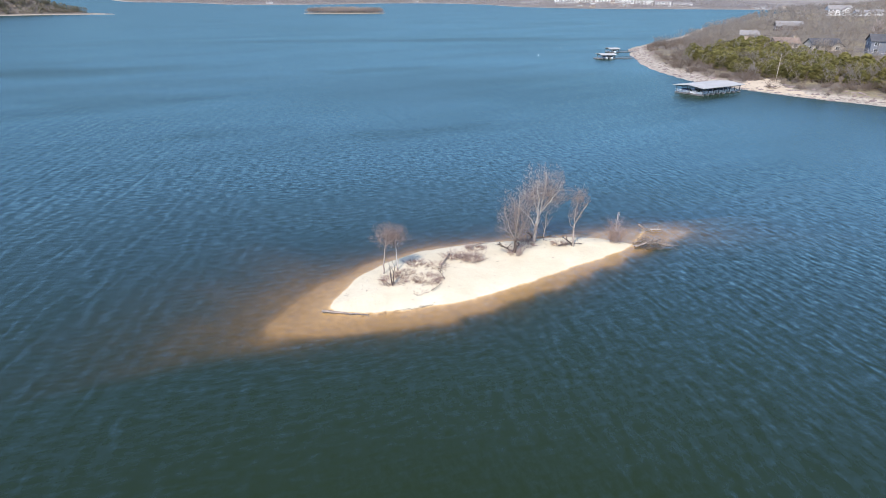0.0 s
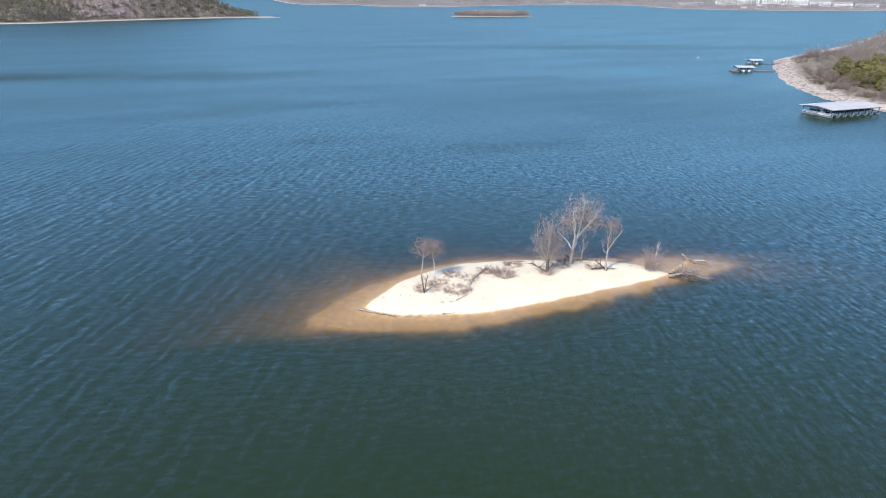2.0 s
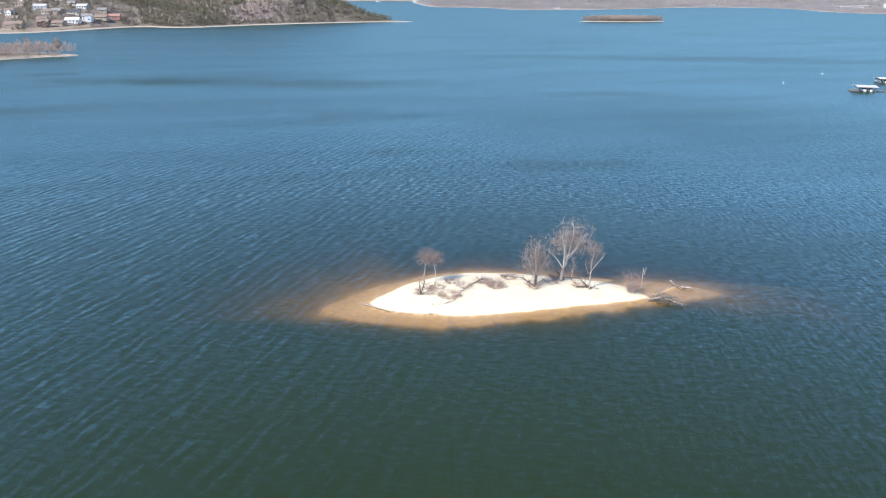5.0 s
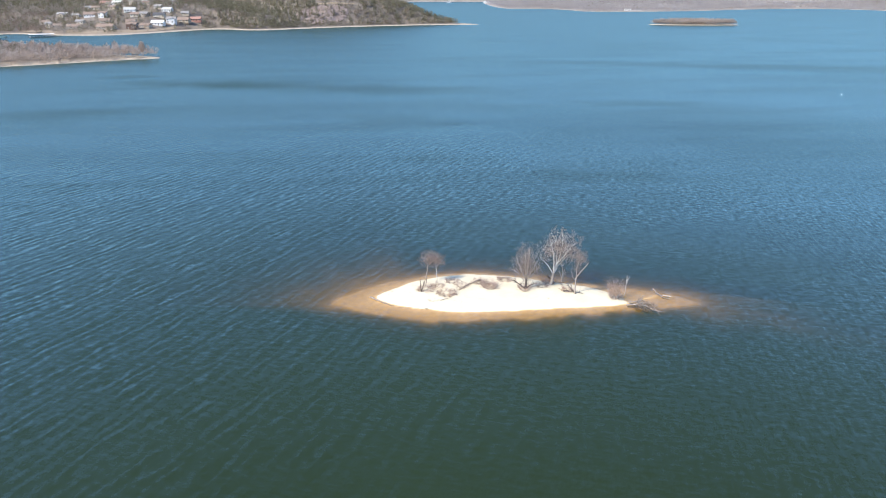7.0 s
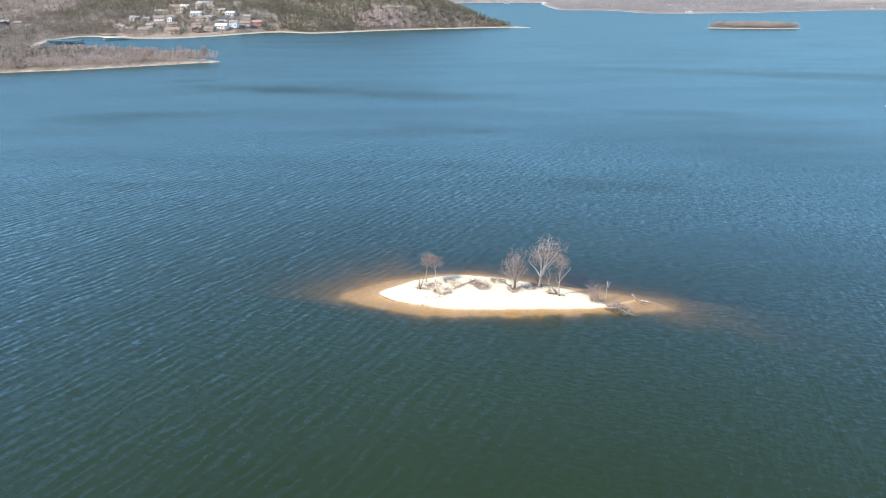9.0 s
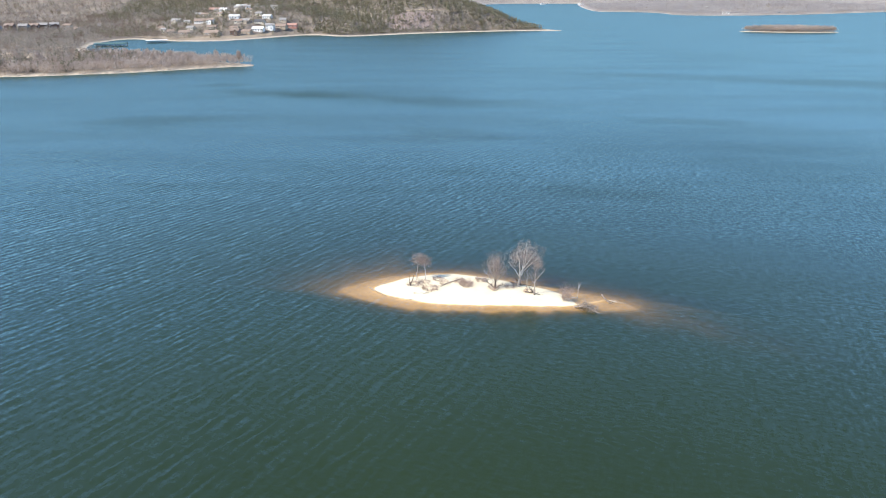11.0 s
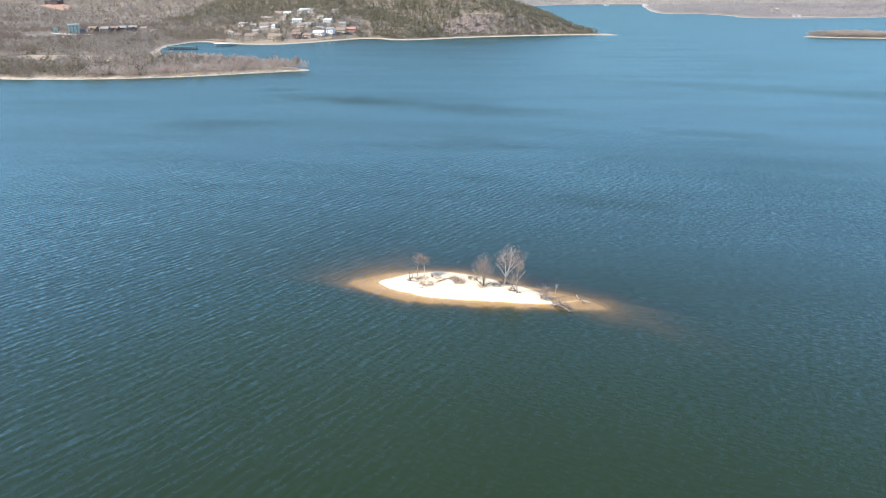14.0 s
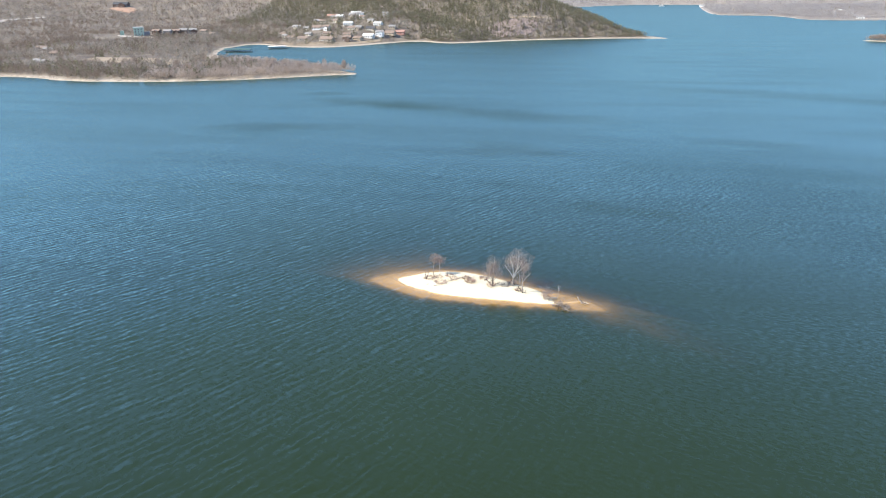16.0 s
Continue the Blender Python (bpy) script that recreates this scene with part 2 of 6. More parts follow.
def beach_sand():
    m, nodes, links, bsdf = shader("beach_sand")
    grain = noisy(nodes, links, scaled(nodes, links, (7, 7, 7)), 1.0, 8.0, 0.7)
    tread = noisy(nodes, links, scaled(nodes, links, (1.3, 1.3, 1.3)), 1.0, 5.0, 0.6)
    patch = noisy(nodes, links, scaled(nodes, links, (0.22, 0.22, 0.22)), 1.0, 4.0)
    dry = blend(nodes, links, 0.6, ramp(nodes, links, patch, [(0.3, (0.68, 0.595, 0.415)), (0.7, (0.79, 0.71, 0.52))]),
                ramp(nodes, links, grain, [(0.25, (0.72, 0.70, 0.66)), (0.6, (1.06, 1.05, 1.03))]), "MULTIPLY")
    wet = blend(nodes, links, 0.7, (0.66, 0.455, 0.235), ramp(nodes, links, tread, [(0.3, (0.72, 0.70, 0.62)), (0.7, (1.1, 1.1, 1.05))]), "MULTIPLY")
    sep = nodes.new("ShaderNodeSeparateXYZ")
    links.new(nodes.new("ShaderNodeNewGeometry").outputs["Position"], sep.inputs[0])
    edge = calc(nodes, links, "ADD", sep.outputs["Z"], calc(nodes, links, "MULTIPLY", calc(nodes, links, "SUBTRACT", tread, 0.5), 0.06))
    k = calc(nodes, links, "MULTIPLY", calc(nodes, links, "SUBTRACT", edge, 0.035), 32.0, True)
    links.new(blend(nodes, links, k, wet, dry), bsdf.inputs["Base Color"])
    bsdf.inputs["Roughness"].default_value = 0.92
    b = nodes.new("ShaderNodeBump")
    b.inputs["Strength"].default_value, b.inputs["Distance"].default_value = 0.7, 0.12
    links.new(calc(nodes, links, "ADD", calc(nodes, links, "MULTIPLY", grain, 0.25), tread), b.inputs["Height"])
    links.new(b.outputs[0], bsdf.inputs["Normal"])
    return m


# crests lie 63 degrees left of +x, waves lean towards -y, and bend round the islet
WAVE_TURN, WAVE_SKEW, STEEP = -0.47, 0.03, -0.20
# The last, broad patch is added to dim overbright sky mirroring on the right.
DULL_PATCHES = [(-107, 258, 36, 13, -0.1, 0.34), (-38, 243, 62, 17, -0.16, 0.26), (-138, 165, 32, 14, 0.2, 0.24), (-6, 152, 24, 12, 0.1, 0.16), (100, 196, 30, 8, -0.2, 0.14), (-164, 290, 22, 8, 0.2, 0.22), (50, 79, 14, 6, 0.1, 0.14), (6, 96, 14, 6, 0.1, 0.12), (250, 340, 150, 20, -0.25, 0.2), (125, 120, 75, 55, -0.6, 0.16)]
M = {
    "water": lake_water(),
    "sand": beach_sand(),
    "left_land": land_cover("left_land", (0.55, 0.475, 0.375), (0.19, 0.16, 0.135), (0.27, 0.23, 0.185), 1.0, 0.03),
    "right_land": land_cover("right_land", (0.54, 0.475, 0.385), (0.22, 0.185, 0.15), (0.31, 0.265, 0.165), 1.15, 0.08),
    # Lighter, greyer ground than the nearer shores: distance haze put into the colours.
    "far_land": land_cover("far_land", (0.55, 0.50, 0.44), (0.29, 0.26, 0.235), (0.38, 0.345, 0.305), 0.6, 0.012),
    "pale_bark": plain("pale_bark", (0.36, 0.30, 0.25), (0.66, 0.60, 0.53), 1.6, 0.85, bump=0.02),
    "grey_bark": plain("grey_bark", (0.22, 0.17, 0.135), (0.44, 0.37, 0.31), 1.6, 0.9, bump=0.02),
    # Dark dead wood, deepened further to put shade into a tree's foot.
    "dark_bark": plain("dark_bark", (0.05, 0.038, 0.03), (0.14, 0.105, 0.085), 1.6, 0.9, bump=0.02),
    "twig": plain("twig", (0.20, 0.138, 0.113), (0.39, 0.29, 0.245), 0.7, 0.9, island=0.25),
    "dry_brush": plain("dry_brush", (0.27, 0.18, 0.145), (0.48, 0.35, 0.295), 0.7, 0.9, island=0.25),
    "driftwood": plain("driftwood", (0.14, 0.105, 0.085), (0.40, 0.33, 0.27), 2.2, 0.9, bump=0.02),
    "bare_wood": plain("bare_wood", (0.18, 0.137, 0.105), (0.345, 0.27, 0.21), 0.05, 0.95, island=0.2, thin=0.45),
    # Paler, greyer bare_wood: haze of the left hills put into the colour.
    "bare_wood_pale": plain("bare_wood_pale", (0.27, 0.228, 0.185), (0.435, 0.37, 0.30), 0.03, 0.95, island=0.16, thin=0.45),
    # Far woods lightened towards grey: aerial haze mixed into their colours.
    "hazed_wood": plain("hazed_wood", (0.33, 0.29, 0.265), (0.50, 0.45, 0.415), 0.01, 0.95, island=0.16, thin=0.45),
    "pink_scrub": plain("pink_scrub", (0.36, 0.285, 0.235), (0.56, 0.465, 0.39), 0.03, 0.95, island=0.16, thin=0.45),
    "cedar": plain("cedar", (0.175, 0.160, 0.050), (0.335, 0.300, 0.100), 0.05, 0.9, island=0.35, thin=0.45),
    "dark_cedar": plain("dark_cedar", (0.135, 0.126, 0.080), (0.275, 0.252, 0.162), 0.03, 0.9, island=0.35, thin=0.45),
    "rock": plain("rock", (0.17, 0.13, 0.112), (0.34, 0.265, 0.235), 0.06, 0.95, bump=0.5),
    "white_wall": plain("white_wall", (0.66, 0.64, 0.60), (0.80, 0.79, 0.76), 0.3, 0.7),
    "cream_wall": plain("cream_wall", (0.52, 0.45, 0.35), (0.66, 0.58, 0.46), 0.3, 0.8),
    "tan_wall": plain("tan_wall", (0.36, 0.29, 0.21), (0.48, 0.39, 0.29), 0.3, 0.85),
    "brown_wall": plain("brown_wall", (0.10, 0.065, 0.05), (0.17, 0.11, 0.085), 0.3, 0.85),
    "red_wall": plain("red_wall", (0.34, 0.16, 0.12), (0.46, 0.24, 0.18), 0.3, 0.85),
    "green_wall": plain("green_wall", (0.27, 0.37, 0.29), (0.38, 0.47, 0.39), 0.3, 0.8),
    "slate_wall": plain("slate_wall", (0.13, 0.14, 0.16), (0.21, 0.22, 0.24), 0.3, 0.8),
    "grey_roof": plain("grey_roof", (0.22, 0.205, 0.19), (0.34, 0.32, 0.30), 0.4, 0.9, fine=9),
    "dark_roof": plain("dark_roof", (0.06, 0.06, 0.065), (0.12, 0.118, 0.12), 0.4, 0.9, fine=9),
    "brown_roof": plain("brown_roof", (0.20, 0.145, 0.11), (0.31, 0.235, 0.185), 0.4, 0.9, fine=9),
    "red_roof": plain("red_roof", (0.32, 0.17, 0.13), (0.44, 0.26, 0.20), 0.4, 0.9, fine=9),
    "metal_roof": plain("metal_roof", (0.42, 0.41, 0.375), (0.53, 0.52, 0.48), 0.25, 0.7, 0.0, fine=9),
    "green_roof": plain("green_roof", (0.05, 0.10, 0.085), (0.10, 0.17, 0.145), 0.25, 0.5, fine=9),
    "steel": plain("steel", (0.05, 0.055, 0.06), (0.13, 0.135, 0.14), 1.5, 0.55, 0.4),
    "deck": plain("deck", (0.14, 0.135, 0.128), (0.26, 0.25, 0.235), 1.2, 0.85),
    "glass": plain("glass", (0.02, 0.025, 0.03), (0.05, 0.055, 0.06), 0.4, 0.12),
    "hull": plain("hull", (0.70, 0.70, 0.69), (0.82, 0.82, 0.80), 0.8, 0.3),
    "canvas": plain("canvas", (0.03, 0.05, 0.09), (0.07, 0.09, 0.14), 0.8, 0.8),
    "gravel": plain("gravel", (0.42, 0.37, 0.31), (0.60, 0.54, 0.47), 0.15, 0.95),
    "meadow": plain("meadow", (0.26, 0.20, 0.14), (0.38, 0.305, 0.21), 0.05, 0.95),
    "tan_sand": plain("tan_sand", (0.52, 0.42, 0.29), (0.66, 0.55, 0.40), 0.25, 0.95, bump=0.03),
    "earth": plain("earth", (0.33, 0.20, 0.13), (0.46, 0.30, 0.21), 0.06, 0.95),
    "pole_wood": plain("pole_wood", (0.36, 0.30, 0.24), (0.52, 0.45, 0.37), 1.5, 0.9),
    "buoy": plain("buoy", (0.74, 0.73, 0.70), (0.82, 0.81, 0.79), 2.0, 0.5),
}


# ---- the lie of the land: outlines of sand, shoals and shores, in metres ----
SAND = [(-3.3, 2.6), (-1, 5), (1.5, 7.4), (4.5, 9.5), (8, 11), (13, 11.8), (18, 11), (24, 9.3), (30, 7.2), (34, 5), (35.6, 2.6), (37.4, 0.4),
        (36, -0.5), (31, -1), (24, -1.6), (17, -2.2), (11, -2.5), (6, -1.9), (1, -0.4)]
SHOAL = [(-9.2, 1.0), (-7.0, 4.4), (-4.2, 6.6), (-0.2, 9.3), (4.2, 11.2), (9.5, 12.7), (15, 13.0), (21.5, 11.4), (28, 9.6), (35, 7.2), (41, 5.4), (45.5, 3.4), (47.6, 0.8), (45.5, -0.4),
         (40, -1.0), (35, -1.7), (31.7, -2.4), (26.7, -3.1), (20, -4.0), (14, -4.5), (8, -5.0), (5, -4.5), (1.2, -3.4), (-2.7, -2.2), (-6.0, -0.8)]
RIGHT_SHORE = [(261, 212), (238, 187), (216, 162), (205, 147), (194, 128), (188, 117), (184, 105), (183, 92), (181, 80), (181, 66), (183, 52), (187, 38),
               (200, -20), (230, -200), (900, -500), (4700, -300), (4700, 1000), (2600, 900), (1500, 760), (900, 560), (640, 448), (460, 332), (345, 268), (290, 240)]
LEFT_SHORE = [(-193, 408), (-198, 401), (-211, 392), (-231, 378), (-251, 357), (-282, 336), (-314, 320), (-366, 302), (-399, 298), (-428, 299), (-460, 309), (-489, 304),
              (-560, 280), (-800, 160), (-1500, -100), (-3200, -100), (-3200, 3600), (-1000, 3600), (-780, 2700), (-520, 1850), (-250, 1420), (-40, 1180),
              (40, 1060), (78, 1004), (88, 990), (72, 983), (11, 976), (-73, 931), (-151, 870), (-192, 824), (-225, 790), (-286, 833), (-306, 793), (-332, 728), (-349, 694), (-375, 677),
              (-410, 677), (-436, 684), (-485, 712), (-497, 690), (-493, 655), (-480, 610), (-452, 560), (-410, 515), (-355, 474), (-300, 455), (-250, 440), (-208, 420)]
ISLET = [(350, 1003), (376, 990), (410, 982), (445, 980), (480, 984), (512, 996), (488, 1016), (440, 1030), (396, 1024)]
FAR_SHORE = [(299, 3744), (262, 2900), (254, 2300), (330, 2270), (401, 2255), (445, 2150), (447, 1900), (500, 1880), (554, 1868), (650, 1905), (852, 2023), (1050, 2210),
             (1255, 2390), (1480, 2400), (1520, 2200), (1408, 1900), (1300, 1690), (1304, 1440), (1458, 1366), (1709, 1330), (1997, 1213), (2600, 1100),
             (4700, 1100), (4700, 5200), (420, 5200), (380, 4500)]
CHANNEL_END = [(-1000, 3600), (-383, 3520), (-240, 4000), (-134, 4400), (60, 4520), (300, 4540), (700, 4560), (1500, 4600), (1500, 5400), (-3200, 5400), (-3200, 3600)]


def inside_by(px, py, outline):
    """Metres from each point to the outline: positive inside, negative outside."""
    px, py = np.asarray(px, float), np.asarray(py, float)
    best, odd = np.full(px.shape, 1e18), np.zeros(px.shape, bool)
    for (ax, ay), (bx, by) in zip(outline, outline[1:] + outline[:1]):
        ex, ey = bx - ax, by - ay
        k = np.clip(((px - ax) * ex + (py - ay) * ey) / (ex * ex + ey * ey), 0, 1)
        best = np.minimum(best, (px - ax - k * ex) ** 2 + (py - ay - k * ey) ** 2)
        if ey:
            odd ^= ((ay > py) != (by > py)) & (px < ex * (py - ay) / ey + ax)
    return np.sqrt(best) * np.where(odd, 1, -1)


def rounded(outline, times=2):
    """The outline with its corners cut."""
    for _ in range(times):
        outline = [(a[0] * (1 - k) + b[0] * k, a[1] * (1 - k) + b[1] * k) for a, b in zip(outline, outline[1:] + outline[:1]) for k in (0.25, 0.75)]
    return outline


def ripple(x, y, size, seed=0):
    """Smooth unevenness between about -1 and 1, with swells of about that size."""
    total = 0.0
    for i in range(7):
        a, k = seed * 1.7 + i * 2.399, (0.55 + 0.28 * i) * 6.283 / size
        total = total + np.sin((x * math.cos(a) + y * math.sin(a)) * k + seed * 3.1 + i * 1.3 + 1.2 * np.sin((x * math.sin(a) - y * math.cos(a)) * k * 0.6 + i)) / (1 + 0.35 * i)
    return total / 3.2


def smooth(k):
    k = np.clip(k, 0, 1)
    return k * k * (3 - 2 * k)


def along(px, py, a, b):
    """How far along the line from a to b each point lies (metres, clipped), and how far from it."""
    ex, ey = b[0] - a[0], b[1] - a[1]
    n = math.hypot(ex, ey)
    s = np.clip(((px - a[0]) * ex + (py - a[1]) * ey) / n, 0, n)
    return s, np.hypot(px - a[0] - s * ex / n, py - a[1] - s * ey / n)


SAND_R, SHOAL_R = rounded(SAND), rounded(SHOAL)


def bed_height(x, y):
    """The sand island, its shoals and the lake bed; the water stands at 0."""
    wob = 0.25 * ripple(x, y, 5, 3) + 0.12 * ripple(x, y, 1.7, 5)
    ds, dh = (inside_by(x, y, o) for o in (SAND_R, SHOAL_R))
    ds = ds + wob
    dh = dh + 0.5 * ripple(x, y, 4, 6)
    dry = 0.85 * (1 - np.exp(-np.clip(ds, 0, None) / 2.6)) + 0.03 * ripple(x, y, 2.2, 9) * smooth(ds / 2)
    k1 = np.clip(-ds, 0, None) / (np.clip(-ds, 0, None) + np.clip(dh, 0, None) + 0.01)
    off = np.clip(-dh, 0, None)
    front = smooth((0.8 - y) / 4.5)       # the shelf drops off steeply on the near side
    wet = -0.32 * k1 ** 0.5 - (0.075 + 0.42 * front + 0.11 * smooth((y - 5) / 5) * smooth((x + 2) / 8)) * off - (0.32 + 0.3 * front) * smooth(off / 1.5) - 0.005 * off ** 1.5
    s, r = along(x, y, (44.0, 1.2), (72.0, -10.2))       # a sunken bar running out from the spit
    wet = np.maximum(wet, -(0.72 + 0.062 * s) - 0.07 * r ** 1.8 * (1 - 0.012 * s))
    wet = np.maximum(wet, -7 + 0.4 * ripple(x, y, 60, 2))
    z = np.where(ds > 0, dry, wet)
    s, r = along(x, y, (37.0, 0.4), (42.3, 3.4))         # the low spit towards the root plate
    return np.maximum(z, 0.07 - 0.3 * (r / 0.55) ** 2 * (1 + 0.04 * s) - 0.01 * s)


LEFT_R, RIGHT_R, ISLET_R, FAR_R, END_R = rounded(LEFT_SHORE, 1), rounded(RIGHT_SHORE, 1), rounded(ISLET), rounded(FAR_SHORE, 1), rounded(CHANNEL_END, 1)


def left_height(x, y):
    d = inside_by(x, y, LEFT_R) + 2.5 * ripple(x, y, 40, 1)
    s, r = along(x, y, (50, 1008), (-420, 1180))
    head = np.minimum(62, 0.5 + s * 0.25) * np.exp(-(r / 150) ** 2)
    s2, r2 = along(x, y, (-430, 1230), (-1700, 1600))
    head = np.maximum(head, 64 * np.exp(-(r2 / 230) ** 2))
    rise = 1.0 + 0.024 * np.clip(d - 25, 0, None) + 0.00007 * np.clip(d - 150, 0, 900) ** 2
    town = 27 * smooth((y - 700 + 0.25 * (x + 364)) / 190) * np.exp(-((x + 370) / 190) ** 2) * np.exp(-((y - 940) / 200) ** 2)
    land = (rise + np.maximum(head, town) + 3.0 * smooth(d / 200) * ripple(x, y, 170, 4)) * smooth((d - 4) / 60) + 0.9 * smooth(d / 7)
    bank = 1.4 * smooth(d / 12) * smooth((-425 - x) / 30) * smooth((y - 520) / 40) * smooth((750 - y) / 40)
    return np.where(d > 0, land + bank, np.maximum(d * 0.12, -4))


def right_height(x, y):
    d = inside_by(x, y, RIGHT_R) + 1.6 * ripple(x, y, 23, 6)
    land = 1.5 * smooth(d / 14) + 3.2 * smooth((d - 12) / 40) + 1.6 * smooth((d - 58) / 25) + 0.022 * np.clip(d - 40, 0, 420) + 0.019 * np.clip(x - 250, 0, 600) * smooth(d / 70) + 0.05 * np.clip(x - 1100, 0, None) * smooth(d / 200) + 0.6 * smooth(d / 40) * ripple(x, y, 60, 8)
    return np.where(d > 0, land, np.maximum(d * 0.12, -4))


def islet_height(x, y):
    d = inside_by(x, y, ISLET_R) + 1.5 * ripple(x, y, 30, 2)
    return np.where(d > 0, 0.9 * smooth(d / 5) + 0.06 * d, np.maximum(d * 0.12, -4))


def far_height(x, y):
    d = inside_by(x, y, FAR_R) + 7 * ripple(x, y, 160, 3)
    knoll = 10 * np.exp(-((x - 1560) / 330) ** 2 - ((y - 1600) / 300) ** 2)
    land = 2.0 * smooth(d / 25) + (knoll + 0.022 * np.clip(d - 30, 0, 1500) + 8 * ripple(x, y, 420, 7)) * smooth(d / 220) + 0.05 * np.clip(d - 700, 0, None) + 130 * smooth((y - 3400) / 1300) * smooth(d / 160) + 40 * smooth((x - 2300) / 1200) * smooth(d / 150)
    return np.where(d > 0, land, np.maximum(d * 0.12, -4))


def end_height(x, y):
    d = inside_by(x, y, END_R) + 7 * ripple(x, y, 160, 5)
    return np.where(d > 0, 2 * smooth(d / 25) + 0.22 * np.clip(d - 20, 0, None), np.maximum(d * 0.12, -4))


# ---- building helpers ----
def mesh_of(name, verts, tris, material):
    """A mesh from arrays of corners and of triangles or quads."""
    me = bpy.data.meshes.new(name)
    verts, tris = np.asarray(verts, np.float32), np.asarray(tris, np.int32)
    sides = tris.shape[1]
    me.vertices.add(len(verts))
    me.vertices.foreach_set("co", verts.ravel())
    me.loops.add(tris.size)
    me.loops.foreach_set("vertex_index", tris.ravel())
    me.polygons.add(len(tris))
    me.polygons.foreach_set("loop_start", np.arange(0, tris.size, sides, dtype=np.int32))
    me.polygons.foreach_set("loop_total", np.full(len(tris), sides, np.int32))
    me.update(calc_edges=True)
    me.materials.append(M[material])
    return me


def part(name, bm, material, parent, label="", kind=""):
    """Links a bmesh, or a finished mesh, as one part under its thing."""
    if isinstance(bm, bmesh.types.BMesh):
        me = bpy.data.meshes.new(name)
        bm.to_mesh(me)
        bm.free()
        me.materials.append(M[material])
    else:
        me = bm
    ob = new(name, me)
    ob.parent = parent
    return tagged(ob, label, kind=kind)


def thing(name, m, label, category, group="", kind=""):
    ob = new(name)
    ob.empty_display_size = 0.3
    ob.matrix_world = m
    return tagged(ob, label, category, group, kind)


def box(bm, x0, y0, z0, x1, y1, z1, bevel=0.0):
    made = bmesh.ops.create_cube(bm, size=1.0)
    for v in made["verts"]:
        v.co = Vector(((x0 + x1) / 2 + v.co.x * (x1 - x0), (y0 + y1) / 2 + v.co.y * (y1 - y0), (z0 + z1) / 2 + v.co.z * (z1 - z0)))
    if bevel:
        bmesh.ops.bevel(bm, geom=list({e for v in made["verts"] for e in v.link_edges}), offset=bevel, segments=1, affect="EDGES")
    return bm


def boxed(*size, bevel=0.0):
    return box(bmesh.new(), *size, bevel=bevel)


def tubes(segments, sides):
    """Corners and faces of tapered tubes, one for each (start, end, radius, radius)."""
    a, b = (np.array([s[i] for s in segments], float) for i in (0, 1))
    r0, r1 = (np.array([s[i] for s in segments], float)[:, None, None] for i in (2, 3))
    way = b - a
    way /= np.linalg.norm(way, axis=1, keepdims=True) + 1e-9
    u = np.cross(way, np.where(np.abs(way[:, 2:3]) < 0.9, [[0, 0, 1.0]], [[1.0, 0, 0]]))
    u /= np.linalg.norm(u, axis=1, keepdims=True)
    v = np.cross(way, u)
    ang = np.arange(sides) * 2 * math.pi / sides
    ring = u[:, None] * np.cos(ang)[None, :, None] + v[:, None] * np.sin(ang)[None, :, None]
    verts = np.concatenate([a[:, None] + ring * r0, b[:, None] + ring * r1], 1).reshape(-1, 3)
    i = np.arange(sides)
    one = np.stack([i, (i + 1) % sides, (i + 1) % sides + sides, i + sides], 1)
    faces = (np.arange(len(segments))[:, None, None] * 2 * sides + one[None]).reshape(-1, 4)
    return verts, faces


def chains(segments):
    """Runs of segments in which each starts where the one before ends."""
    runs = []
    for s in segments:
        if runs and runs[-1][-1][1] == s[0]:
            runs[-1].append(s)
        else:
            runs.append([s])
    return runs


def skin(name, run, sides, material):
    """One closed, tapering, bent tube along a run of segments."""
    pts, radii = [Vector(run[0][0])] + [Vector(s[1]) for s in run], [run[0][2]] + [s[3] for s in run]
    verts, u = [], None
    for i, p in enumerate(pts):
        way = (pts[min(i + 1, len(pts) - 1)] - pts[max(i - 1, 0)]).normalized()
        u = (way.orthogonal() if u is None else u - way * u.dot(way)).normalized()
        v = way.cross(u)
        verts += [p + (u * math.cos(a) + v * math.sin(a)) * radii[i] * (1 + 0.12 * math.sin(3 * a + i)) for a in (6.283 * k / sides for k in range(sides))]
    faces = [(i * sides + k, i * sides + (k + 1) % sides, (i + 1) * sides + (k + 1) % sides, (i + 1) * sides + k) for i in range(len(pts) - 1) for k in range(sides)]
    me = bpy.data.meshes.new(name)
    me.from_pydata([tuple(v) for v in verts], [], faces + [tuple(range(sides))[::-1], tuple(range(len(verts) - sides, len(verts)))])
    me.materials.append(M[material])
    return soften(me)


def tube_mesh(name, segments, sides, material):
    return mesh_of(name, *tubes(segments, sides), material)


def sheet(xs, ys, height, deepest=None):
    """A grid of ground over those lines, leaving out what lies wholly below the deepest level."""
    gx, gy = np.meshgrid(xs, ys)
    z = height(gx, gy)
    verts = np.stack([gx, gy, z], -1).reshape(-1, 3)
    n, idx = len(xs), np.arange(len(xs) * len(ys)).reshape(len(ys), len(xs))
    faces = np.stack([idx[:-1, :-1], idx[:-1, 1:], idx[1:, 1:], idx[1:, :-1]], -1).reshape(-1, 4)
    if deepest is not None:
        faces = faces[(verts[faces][:, :, 2] > deepest).any(1)]
    used, back = np.unique(faces, return_inverse=True)
    return verts[used], back.reshape(-1, 4)


def spaced(*runs):
    """Grid lines from runs of (start, end, step)."""
    return np.unique(np.concatenate([np.arange(a, b + 0.5 * s, s) for a, b, s in runs]).round(3))


